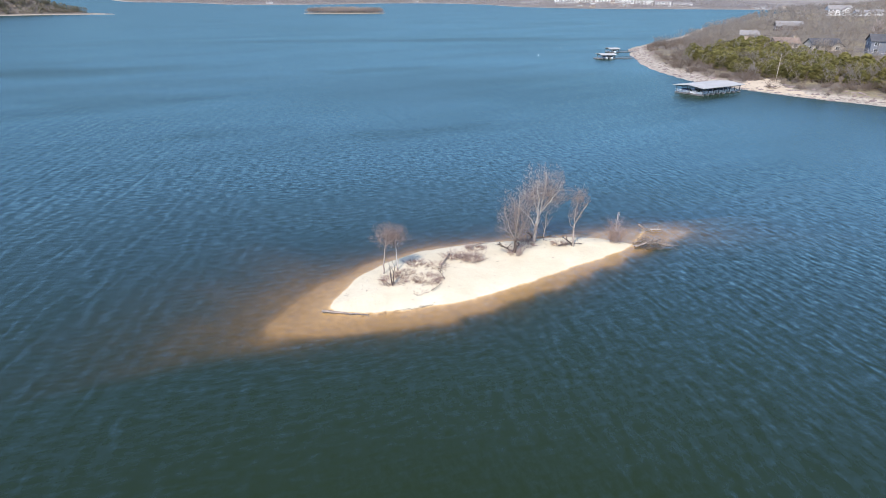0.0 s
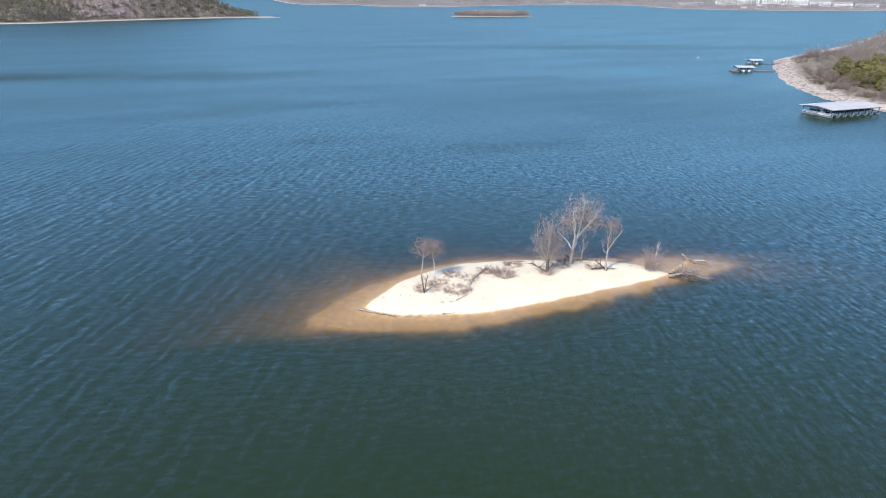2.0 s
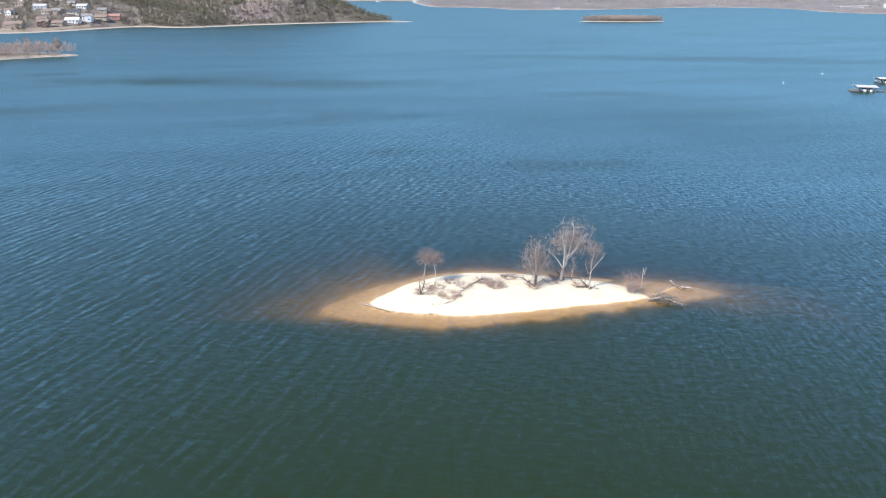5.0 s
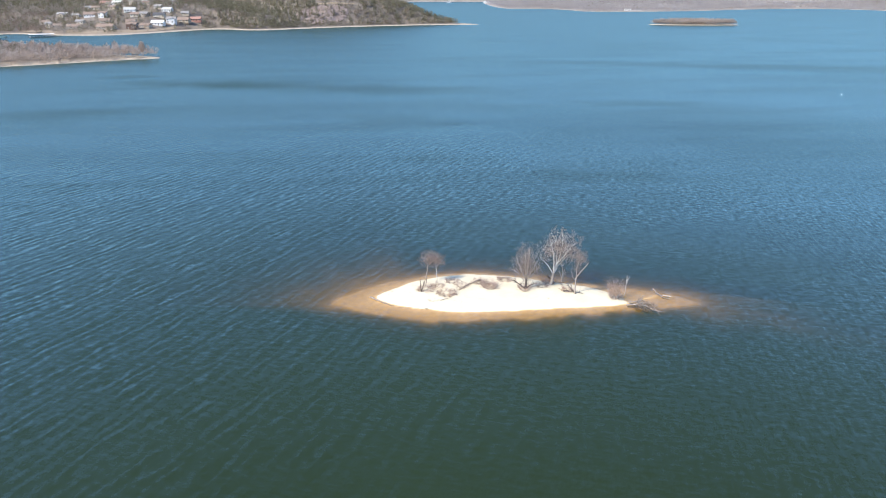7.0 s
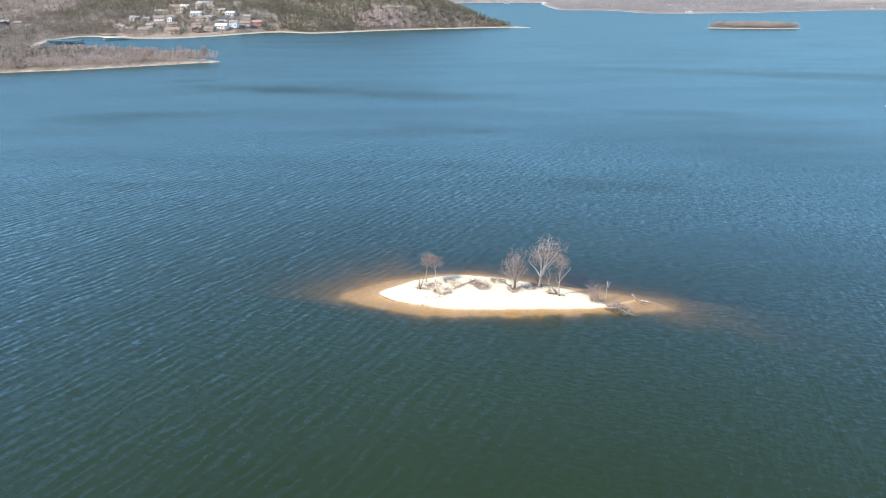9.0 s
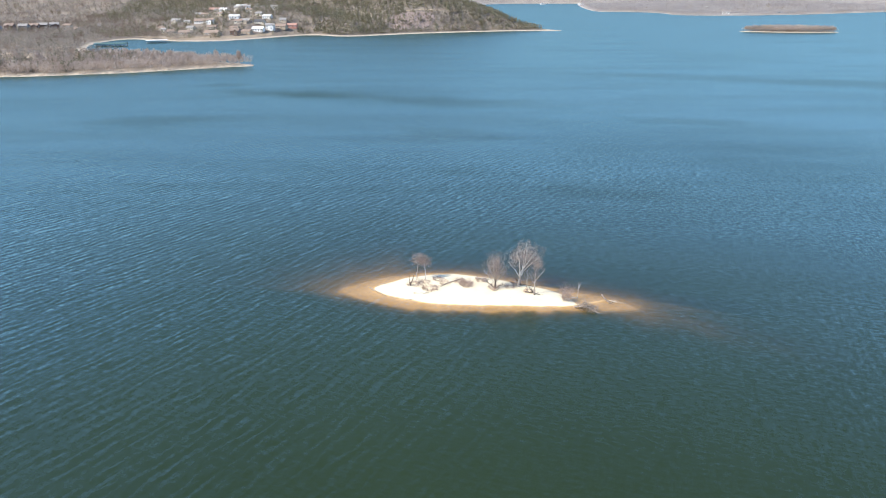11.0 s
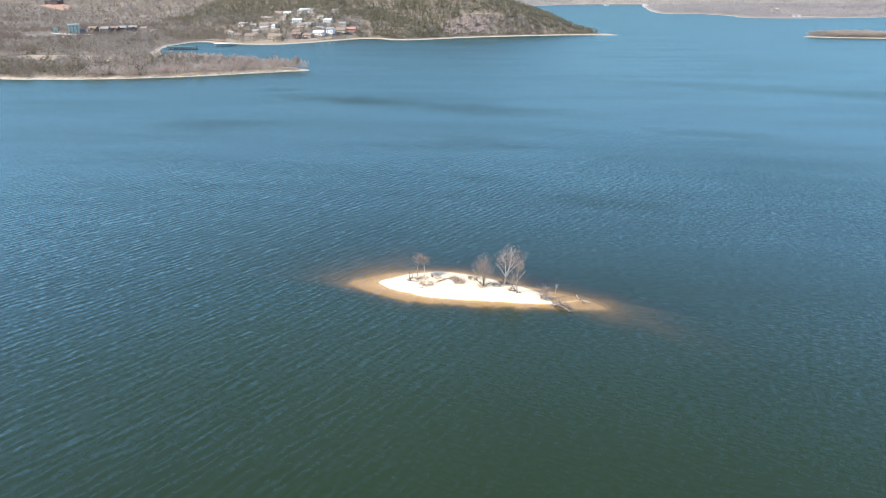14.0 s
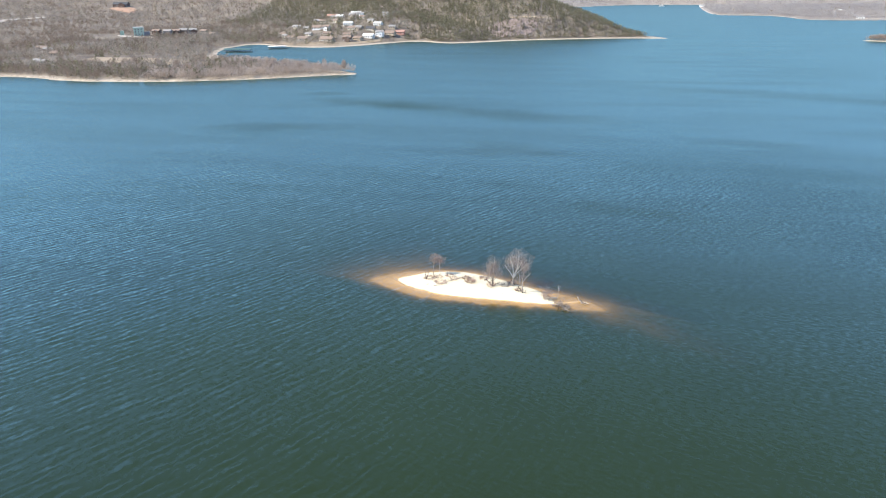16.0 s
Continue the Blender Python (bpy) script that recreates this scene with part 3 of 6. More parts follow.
def soften(me):
    me.polygons.foreach_set("use_smooth", np.ones(len(me.polygons), bool))
    return me


# ---- the lake bed with the sand island, and the water over it ----
GX = spaced((-6000, -1000, 500), (-1000, -200, 100), (-200, -60, 10), (-60, -30, 2), (-30, 80, 0.5), (80, 120, 2), (120, 260, 10), (260, 1000, 100), (1000, 6000, 500))
GY = spaced((-3000, -400, 200), (-400, -60, 20), (-60, -16, 2), (-16, 24, 0.5), (24, 60, 2), (60, 300, 20), (300, 1000, 100), (1000, 5500, 500))
ground = tagged(new("ground", soften(mesh_of("ground", *sheet(GX, GY, bed_height), "sand"))), "pale sand islet rising from the shallow sandy lake bed", "ground", kind="structure")
wv, wf = sheet(GX, GY, lambda x, y: np.zeros_like(x))
water_mesh = mesh_of("water", wv, wf, "water")
gauge = water_mesh.attributes.new("depth", "FLOAT", "POINT")
gauge.data.foreach_set("value", np.clip(-bed_height(wv[:, 0], wv[:, 1]), 0, 9).astype(np.float32))
tagged(new("water", water_mesh), "rippled blue-green lake water, clear and tan over shoals", "water", kind="structure")

# ---- the shores round the lake ----
for name, lines_x, lines_y, height, material, label in (
        ("ground_left_shore", spaced((-3200, -1300, 45), (-1300, 110, 9)), spaced((-100, 250, 35), (250, 1300, 9), (1300, 3600, 50)), left_height, "left_land", "wooded hills, headland and low spit with a stony shore"),
        ("ground_right_shore", spaced((150, 420, 4), (420, 1000, 15), (1000, 4700, 80)), spaced((-500, -40, 25), (-40, 330, 4), (330, 1000, 15)), right_height, "right_land", "rocky shore with brush and dry grass behind"),
        ("ground_islet", spaced((330, 530, 4)), spaced((965, 1045, 4)), islet_height, "left_land", "small low wooded islet out in the lake"),
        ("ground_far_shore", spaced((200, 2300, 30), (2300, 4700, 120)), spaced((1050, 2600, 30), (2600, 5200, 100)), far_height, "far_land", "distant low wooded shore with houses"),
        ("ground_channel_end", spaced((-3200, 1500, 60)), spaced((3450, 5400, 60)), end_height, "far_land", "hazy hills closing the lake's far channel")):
    tagged(new(name, soften(mesh_of(name, *sheet(lines_x, lines_y, height, -3.0), material))), label, "shore", kind="structure")


# ---- woody things ----
def grow(rng, at, way, length, radius, level, out, spec):
    """Adds a limb and all that branches off it; out[level] gathers (start, end, radius, radius)."""
    kids, spread, shrink, droop, levels = spec["kids"], spec["spread"], spec["shrink"], spec.get("droop", 0.0), spec["levels"]
    steps = 4 if level < 2 else (3 if level < levels - 1 else 2)
    joints, p, w = [(at, radius)], Vector(at), Vector(way).normalized()
    for i in range(steps):
        w = (w + Vector((rng.uniform(-1, 1), rng.uniform(-1, 1), rng.uniform(-1, 1))) * spec.get("wander", 0.16) + Vector((0, 0, spec.get("lift", 0.06) - droop * level))).normalized()
        p = p + w * (length / steps)
        joints.append((p.copy(), max(radius * (1 - spec.get("keep", 0.72) * (i + 1) / steps), spec.get("thin", 0.007))))
        out.setdefault(level, []).append((tuple(joints[-2][0]), tuple(p), joints[-2][1], joints[-1][1]))
    if level >= levels - 1:
        return
    many = kids[level]
    for j in range(many):
        k = spec.get("from", 0.3) + (1 - spec.get("from", 0.3)) * (j + rng.random()) / many if level == 0 else 0.25 + 0.75 * (j + rng.random()) / many
        i = min(int(k * steps), steps - 1)
        a, b = joints[i], joints[i + 1]
        f = min(max(k * steps - i, 0), 1)
        start, r = a[0].lerp(b[0], f), a[1] + (b[1] - a[1]) * f
        limb = (b[0] - a[0]).normalized()
        side = limb.orthogonal().normalized()
        side.rotate(Matrix.Rotation(rng.uniform(0, 6.283) if level else j * 2.4 + rng.uniform(-0.5, 0.5), 3, limb))
        turn = rng.uniform(0.65, 1.2) * spread[min(level, len(spread) - 1)]
        grow(rng, start, limb * math.cos(turn) + side * math.sin(turn), length * shrink[min(level, len(shrink) - 1)] * rng.uniform(0.7, 1.2) * (1.15 - 0.4 * k), max(r * 0.62, 0.008), level + 1, out, spec)


def tree(seed, x, y, boles, stems, spec, label, barks=("grey_bark", "grey_bark", "twig"), group="bare trees on the sand islet", name="bare_tree"):
    """A leafless tree; boles are bare trunks and stems branch: (x, y, z, lean x, lean y, length, radius)."""
    rng, out = random.Random(seed), {}
    for dx, dy, dz, lx, ly, length, radius in boles:
        grow(rng, Vector((dx, dy, dz)), Vector((lx, ly, 1.0)), length, radius, 0, out, dict(spec, levels=1, wander=0.07, keep=0.45))
    for dx, dy, dz, lx, ly, length, radius in stems:
        grow(rng, Vector((dx, dy, dz)), Vector((lx, ly, 1.0)), length, radius, 0, out, spec)
    top = thing(name, pose(x, y, ground_at(x, y)), label, "tree", group)
    for i, run in enumerate(chains(out[0])):
        n = "trunk" if i == 0 else "limb"
        part(n, skin(n, run, 8, barks[0]), None, top)
    limbs = out.get(1, []) + (out.get(2, []) if spec["levels"] > 3 else [])
    if limbs:
        part("branching", tube_mesh("branching", limbs, 5, barks[1]), None, top, kind="stuff")
    fine = [s for k, v in out.items() if k >= (3 if spec["levels"] > 3 else 2) for s in v]
    if fine:
        part("twig_spray", tube_mesh("twig_spray", fine, 3, barks[2]), None, top, "thin reddish-brown bare twigs", "stuff")
    return top


def ground_at(x, y):
    return float(bed_height(np.array([x]), np.array([y]))[0])


def brush(seed, x, y, radius, height, stems, label, bark="twig", lean=(0, 0), flat=0.0, steep=1.0, name="brush_heap", category="brush"):
    """A thicket of thin bare stems with side shoots, springing from a patch of ground."""
    rng, segs = random.Random(seed), []
    for _ in range(stems):
        a, r = rng.uniform(0, 6.283), radius * 0.55 * math.sqrt(rng.random())
        px, py = r * math.cos(a), r * math.sin(a)
        p = Vector((px, py, ground_at(x + px, y + py) - ground_at(x, y) - 0.02))
        w = Vector((math.cos(a) * rng.uniform(0.2, 1.1) / steep + lean[0], math.sin(a) * rng.uniform(0.2, 1.1) / steep + lean[1], rng.uniform(0.5, 1.4) * (1 - flat) + 0.12)).normalized()
        size, thick = height * rng.uniform(0.5, 1.15), rng.uniform(0.004, 0.010)
        for i in range(4):
            w = (w + Vector((rng.uniform(-1, 1), rng.uniform(-1, 1), rng.uniform(-0.7, 0.5) - flat * 0.3)) * 0.28).normalized()
            q = p + w * size / 4
            q.z = max(q.z, 0.02)
            segs.append((tuple(p), tuple(q), thick * (1 - 0.2 * i), thick * (0.8 - 0.2 * i) + 0.002))
            for _k in range(4):
                s = (w + Vector((rng.uniform(-1, 1), rng.uniform(-1, 1), rng.uniform(-0.6, 0.8))) * 0.9).normalized()
                e = p.lerp(q, rng.random()) + s * size * rng.uniform(0.12, 0.32)
                e.z = max(e.z, 0.015)
                segs.append((tuple(p.lerp(q, 0.5)), tuple(e), thick * 0.5, 0.003))
            p = q
    top = thing(name, pose(x, y, ground_at(x, y)), label, category)
    part("stem_tangle", tube_mesh("stem_tangle", segs, 3, bark), None, top, kind="stuff")
    return top


def log(points, radius, label, bark="driftwood", boughs=0, seed=1, name="drift_log", reach=0.9):
    """A fallen trunk through the given points, with stubs of boughs."""
    rng, segs, n = random.Random(seed), [], len(points) - 1
    base = Vector(points[0])
    pts = []
    for i in range(n):
        a, b = Vector(points[i]), Vector(points[i + 1])
        for k in range(4):
            q = a.lerp(b, k / 4)
            pts.append(q - base + Vector((rng.uniform(-1, 1), rng.uniform(-1, 1), rng.uniform(-0.4, 0.6))) * radius * 0.5)
    pts.append(Vector(points[-1]) - base)
    for i in range(len(pts) - 1):
        k0, k1 = 1 - 0.75 * i / (len(pts) - 1), 1 - 0.75 * (i + 1) / (len(pts) - 1)
        segs.append((tuple(pts[i]), tuple(pts[i + 1]), radius * k0, radius * k1))
    shoots = []
    for _ in range(boughs):
        i = rng.randrange(len(pts) // 4, len(pts) - 1)
        w = (pts[i + 1] - pts[i]).normalized() * rng.uniform(0.2, 1.0) + Vector((rng.uniform(-1, 1), rng.uniform(-1, 1), rng.uniform(-0.1, 0.9)))
        p, size, thick = pts[i], reach * rng.uniform(0.4, 1.2), radius * rng.uniform(0.18, 0.42)
        for k in range(3):
            q = p + w.normalized() * size / 3 + Vector((rng.uniform(-1, 1), rng.uniform(-1, 1), rng.uniform(-1, 0.7))) * size * 0.09
            shoots.append((tuple(p), tuple(q), thick * (1 - 0.3 * k), thick * (0.7 - 0.3 * k) + 0.004))
            if k:
                s = q + (w.normalized() + Vector((rng.uniform(-1, 1), rng.uniform(-1, 1), rng.uniform(-0.4, 0.8)))).normalized() * size * 0.35
                shoots.append((tuple(q), tuple(s), thick * 0.35, 0.005))
            p = q
    top = thing(name, pose(*base), label, "driftwood")
    part("trunk", skin("trunk", segs, 8, bark), None, top)
    if shoots:
        part("bough_tangle", tube_mesh("bough_tangle", shoots, 4, bark), None, top, kind="stuff")
    return top


def crowned_tree(seed, x, y, limbs, domes, stages, label, barks, group="bare trees on the sand islet"):
    """A leafless tree whose limbs are given as runs of (x, y, z, radius); boughs, branches and twigs then reach out to fill its rounded crown.
    domes: (x, y, z, half width, half depth, half height, share); stages: (number, farthest reach, radius)."""
    rng = np.random.default_rng(seed)
    top = thing("bare_tree", pose(x, y, ground_at(x, y)), label, "tree", group)
    spots, ways = [], []
    for i, run in enumerate(limbs):
        pts = []
        for a, b in zip(run, run[1:]):
            for k in (0.0, 0.33, 0.67):
                pts.append(np.array(a) * (1 - k) + np.array(b) * k + np.append(rng.normal(size=3) * 0.05 * (k > 0), 0))
        pts.append(np.array(run[-1], float))
        segs = [(tuple(p[:3]), tuple(q[:3]), p[3], q[3]) for p, q in zip(pts, pts[1:])]
        n = "trunk" if i == 0 else "limb"
        part(n, skin(n, segs, 8, barks[0] if i else barks[3]), None, top)
        for p, q in zip(pts, pts[1:]):
            for k in (0.5, 1.0):
                w = q[:3] - p[:3]
                if i or q[2] > 1.6:
                    spots.append(p[:3] * (1 - k) + q[:3] * k)
                    ways.append(w / np.linalg.norm(w))
    shares = np.array([d[6] for d in domes], float)
    layers = []
    for count, reach, radius in stages:
        at, way, segs, fresh = np.array(spots), np.array(ways), [], []
        for _ in range(count):
            cx, cy, cz, rx, ry, rz, _s = domes[rng.choice(len(domes), p=shares / shares.sum())]
            d = rng.normal(size=3)
            d /= np.linalg.norm(d)
            az = math.atan2(d[1], d[0])
            d *= (0.12 + 0.93 * rng.random() ** 0.85) * (1 + 0.14 * math.sin(3 * az + 5 * d[2] + seed) + 0.12 * math.sin(2 * az - 7 * d[2] + 2 * seed))
            goal = np.array([cx + rx * d[0], cy + ry * d[1], cz + rz * d[2] * (1.0 if d[2] > 0 else 0.85)])
            gap = goal - at
            cost = np.linalg.norm(gap, axis=1) + 0.9 * np.clip(0.25 - gap[:, 2], 0, None) + rng.random(len(at)) * 0.35
            k = int(np.argmin(cost))
            far = float(np.linalg.norm(gap[k])) + 1e-6
            end = at[k] + gap[k] * min(1.0, reach * rng.uniform(0.6, 1.1) / far)
            far = float(np.linalg.norm(end - at[k]))
            bend = at[k] + way[k] * far * 0.45 + np.array([0, 0, 0.06 * far]) + rng.normal(size=3) * 0.06 * far
            p = at[k]
            for j in (1, 2, 3):
                f = j / 3
                q = at[k] * (1 - f) ** 2 + bend * 2 * f * (1 - f) + end * f * f
                segs.append((tuple(p), tuple(q), radius * (1.15 - 0.28 * j), radius * (0.87 - 0.28 * j) + 0.0012))
                w = q - p
                fresh.append((q, w / (np.linalg.norm(w) + 1e-9)))
                p = q
        spots += [f[0] for f in fresh]
        ways += [f[1] for f in fresh]
        layers.append(segs)
    part("branching", tube_mesh("branching", sum(layers[:2], []) + layers[2][::2], 4, barks[1]), None, top, kind="stuff")
    part("twig_spray", tube_mesh("twig_spray", layers[2][1::2] + layers[3], 3, barks[2]), None, top, "thin reddish-brown bare twigs", "stuff")
    return top


# ---- the sand islet's trees ----
CROWN = {"kids": [7, 6, 6, 4], "spread": [0.62, 0.65, 0.7], "shrink": [0.50, 0.55, 0.75], "levels": 5, "wander": 0.14, "lift": 0.05, "from": 0.22}
crowned_tree(11, 25.7, 6.2, [
    [(0, 0, -0.2, 0.27), (0.05, 0, 1.0, 0.22), (0.22, 0.05, 2.1, 0.21)],
    [(0.22, 0.05, 2.05, 0.17), (0.7, 0.1, 3.6, 0.14), (1.15, 0.2, 5.2, 0.10), (1.35, 0.1, 7.4, 0.05), (1.2, 0, 8.8, 0.02)],
    [(0.2, 0.05, 2.0, 0.13), (0.15, -0.25, 3.4, 0.11), (0.05, -0.4, 5.0, 0.08), (-0.5, -0.6, 7.0, 0.03)],
    [(0.25, 0.05, 2.1, 0.14), (1.2, 0.5, 3.5, 0.11), (2.4, 0.8, 4.7, 0.08), (3.4, 1.0, 5.4, 0.04)],
    [(0.15, 0, 1.9, 0.08), (-0.7, 0.3, 3.3, 0.06), (-1.8, 0.5, 4.3, 0.025)],
    [(0.5, 0.1, 2.9, 0.10), (0.8, 1.2, 4.6, 0.07), (0.9, 1.9, 6.4, 0.03)],
    [(0.75, 0.1, 3.7, 0.09), (1.5, -0.8, 5.2, 0.06), (2.2, -1.4, 6.6, 0.03)]],
    [(1.3, 0.1, 6.4, 3.4, 3.0, 3.2, 1.0), (-0.6, 0, 5.9, 1.7, 1.9, 2.0, 0.25), (2.7, 0.3, 5.6, 1.9, 1.8, 1.5, 0.2)], [(40, 1.9, 0.036), (280, 1.2, 0.019), (1500, 0.9, 0.0125), (7600, 0.75, 0.011)],
    "tall pale-barked leafless tree with a broad rounded crown", ("pale_bark", "pale_bark", "twig", "grey_bark"))
# The trunk foot's bark carries shade in its colour, darker than the limbs.
crowned_tree(23, 21.25, 4.2, [
    [(0, 0, -0.2, 0.22), (0.0, 0, 0.9, 0.17), (0.05, 0, 1.8, 0.14)],
    [(0.05, 0, 1.7, 0.10), (0.15, 0, 4.0, 0.07), (0.3, 0.1, 6.9, 0.025)],
    [(0.03, 0, 1.5, 0.08), (-0.35, -0.5, 3.8, 0.06), (-0.5, -0.9, 6.3, 0.02)],
    [(0.0, 0, 1.3, 0.08), (-0.95, 0.2, 3.3, 0.05), (-1.6, 0.3, 5.2, 0.02)],
    [(0.05, 0, 1.6, 0.08), (0.9, -0.2, 3.4, 0.05), (1.7, -0.3, 5.1, 0.02)],
    [(0.05, 0, 1.4, 0.07), (0.4, 0.8, 3.6, 0.05), (0.5, 1.3, 5.8, 0.02)],
    [(0.0, 0, 1.1, 0.06), (-1.1, -0.4, 2.4, 0.04), (-2.0, -0.5, 3.6, 0.018)],
    [(0.02, 0, 1.2, 0.06), (1.2, 0.4, 2.5, 0.04), (2.0, 0.5, 3.6, 0.018)]],
    [(0.0, 0, 4.9, 2.4, 2.2, 2.9, 1.0), (0.0, 0, 3.2, 2.6, 2.4, 1.5, 0.45)], [(50, 1.5, 0.032), (340, 1.1, 0.020), (1200, 0.85, 0.012), (4700, 0.7, 0.0105)],
    "grey-brown leafless tree with many upright stems", ("grey_bark", "grey_bark", "twig", "dark_bark"))
crowned_tree(42, 28.7, 2.6, [
    [(0, 0, -0.2, 0.14), (0.05, 0, 1.4, 0.11), (0.12, 0, 2.9, 0.09)],
    [(0.12, 0, 2.85, 0.08), (0.1, 0.1, 4.4, 0.055), (0.35, 0.1, 6.9, 0.02)],
    [(0.12, 0, 2.8, 0.075), (1.0, -0.1, 4.2, 0.06), (1.75, -0.2, 5.3, 0.045)],
    [(0.08, 0, 2.0, 0.05), (-0.5, 0.2, 3.0, 0.03), (-0.8, 0.3, 4.0, 0.015)]],
    [(0.5, 0, 6.0, 1.4, 1.3, 1.5, 1.0), (0.1, 0, 4.2, 1.0, 0.9, 1.2, 0.35)], [(18, 1.3, 0.020), (80, 0.9, 0.013), (400, 0.8, 0.011), (1900, 0.7, 0.009)],
    "thin leafless tree with a broken pale limb", ("grey_bark", "grey_bark", "twig", "grey_bark"))
crowned_tree(57, 5.35, 6.8, [
    [(0, 0, -0.2, 0.10), (0.12, 0, 1.6, 0.075), (0.3, 0, 3.2, 0.055)],
    [(0.3, 0, 3.15, 0.04), (0.5, 0.1, 4.2, 0.028), (0.7, 0.1, 5.3, 0.012)],
    [(0.3, 0, 3.0, 0.035), (-0.2, 0.2, 3.9, 0.024), (-0.6, 0.3, 4.7, 0.01)],
    [(0.3, 0, 3.1, 0.035), (0.9, -0.5, 3.9, 0.024), (1.6, -0.8, 4.5, 0.01)]],
    [(0.6, 0, 4.4, 1.9, 1.7, 1.5, 1.0)], [(30, 1.3, 0.014), (160, 0.9, 0.011), (700, 0.8, 0.010), (2300, 0.7, 0.009)],
    "spindly leaning tree with a wide twiggy crown", ("grey_bark", "twig", "twig", "grey_bark"))
crowned_tree(61, 7.2, 7.0, [
    [(0, 0, -0.2, 0.09), (-0.1, 0, 1.3, 0.065), (-0.25, 0, 2.8, 0.05)],
    [(-0.25, 0, 2.75, 0.035), (-0.1, 0.1, 3.8, 0.022), (0.1, 0.2, 4.7, 0.01)],
    [(-0.25, 0, 2.7, 0.03), (0.4, -0.2, 3.5, 0.02), (1.0, -0.3, 4.1, 0.01)]],
    [(-0.1, 0, 3.9, 1.6, 1.4, 1.35, 1.0)], [(24, 1.2, 0.012), (110, 0.8, 0.011), (480, 0.75, 0.010), (1500, 0.65, 0.009)],
    "spindly tree with a small twiggy crown", ("pale_bark", "twig", "twig", "pale_bark"))
tree(31, 27.4, 6.4, [], [(0, 0, -0.2, 0.10, 0.05, 3.9, 0.08)], dict(CROWN, kids=[6, 4, 4], shrink=[0.35, 0.5], levels=4), "slender leafless sapling beside the tall tree")
tree(73, 4.7, 3.3, [(0, 0, -0.2, -0.10, 0.15, 1.6, 0.09)], [(0, 0, 0.2, 0.5, 0.5, 2.0, 0.08), (-0.1, 0.15, 1.1, -0.2, 0.2, 1.1, 0.05)], dict(CROWN, kids=[4, 4, 3], levels=3), "low forked snag of dark wood in the sand",
     ("dark_bark", "dark_bark", "twig"), name="forked_snag")
tree(79, 37.0, 3.6, [(0, 0, -0.4, 0.10, 0.0, 3.9, 0.05)], [(0.3, 0, 2.2, -0.3, 0.1, 0.9, 0.04), (0.3, 0, 2.7, 0.5, 0.0, 0.7, 0.03)], dict(CROWN, kids=[2], levels=2), "dead upright pole of a pale trunk",
     ("pale_bark", "pale_bark", "pale_bark"), name="dead_trunk")
brush(101, 21.0, 3.9, 1.5, 1.1, 90, "dark brushwood round the foot of the tree", "dry_brush")
brush(102, 34.7, 1.5, 1.5, 3.0, 100, "upright bare willow scrub on the sand point", "dry_brush", steep=4.5, name="willow_scrub", category="shrub")
brush(103, 15.6, 4.9, 1.9, 1.05, 240, "rounded heap of dead brush on the sand", "dry_brush", flat=0.35)
brush(104, 8.6, 2.9, 2.4, 0.7, 300, "flat mat of dead twigs on the sand", "dry_brush", flat=0.93)
brush(105, 5.4, 4.4, 2.2, 0.8, 220, "dead brush round the forked snag", "dry_brush", flat=0.85)
brush(106, 18.2, 8.0, 1.7, 0.8, 150, "low dead brush along the sand ridge", "dry_brush", flat=0.6)
brush(107, 9.6, 7.2, 1.8, 0.6, 160, "low dead brush on the sand", "dry_brush", flat=0.5)
brush(108, 27.8, 3.8, 1.5, 0.7, 120, "fallen twigs beneath the trees", "dry_brush", flat=0.7)
brush(109, 38.6, -0.8, 2.1, 1.2, 260, "tangled brush caught in the driftwood", "driftwood", flat=0.45)
brush(110, 25.4, 7.4, 1.5, 1.1, 120, "brush at the foot of the pale tree", "dry_brush", flat=0.3)
brush(111, 6.6, 0.8, 1.2, 0.35, 30, "scattered dead twigs on the sand", "dry_brush", flat=0.9)
log([(-3.4, 2.6, 0.16), (-1.6, 1.2, 0.15), (0.2, -0.2, 0.14)], 0.14, "bleached drift log along the water's edge", "driftwood", 2, 5, reach=0.4)
log([(14.1, 7.3, 0.95), (12.6, 5.9, 0.98), (11.4, 4.7, 0.9), (10.6, 3.6, 0.8)], 0.10, "dark fallen trunk lying across the sand", "driftwood", 9, 7, reach=0.8)
log([(10.2, 2.0, 0.6), (10.1, 2.3, 1.1), (9.8, 2.6, 1.6)], 0.07, "short dead snag standing in the sand", "driftwood", 7, 8, reach=0.6)
log([(21.5, 4.2, 0.55), (20.9, 4.4, 0.95), (20.0, 4.8, 1.5), (19.4, 5.1, 1.9)], 0.13, "dark low boughs at the tree's foot", "dark_bark", 16, 21, reach=1.2)
log([(21.2, 4.4, 0.55), (22.0, 4.9, 1.0), (22.9, 5.4, 1.2)], 0.12, "dark bough leaning from the tree's foot", "dark_bark", 8, 22, reach=0.9)
log([(28.9, 2.6, 0.6), (28.4, 2.9, 1.2), (27.6, 3.4, 1.8)], 0.14, "dark forked stub leaning from the tree's foot", "dark_bark", 7, 23, reach=0.7)
log([(26.2, 6.6, 0.6), (25.6, 6.8, 1.3), (25.0, 7.0, 1.9)], 0.13, "dark stub beside the pale trunk", "dark_bark", 6, 24, reach=0.7)
brush(112, 14.0, 6.6, 1.6, 0.8, 150, "dead brush heaped over the fallen trunk", "dry_brush", flat=0.3)
brush(113, 11.2, 5.4, 1.8, 0.6, 140, "flat dead brush beside the fallen trunk", "dry_brush", flat=0.75)
brush(114, 7.2, 5.6, 1.9, 0.55, 150, "low mat of dead twigs on the sand", "dry_brush", flat=0.75)
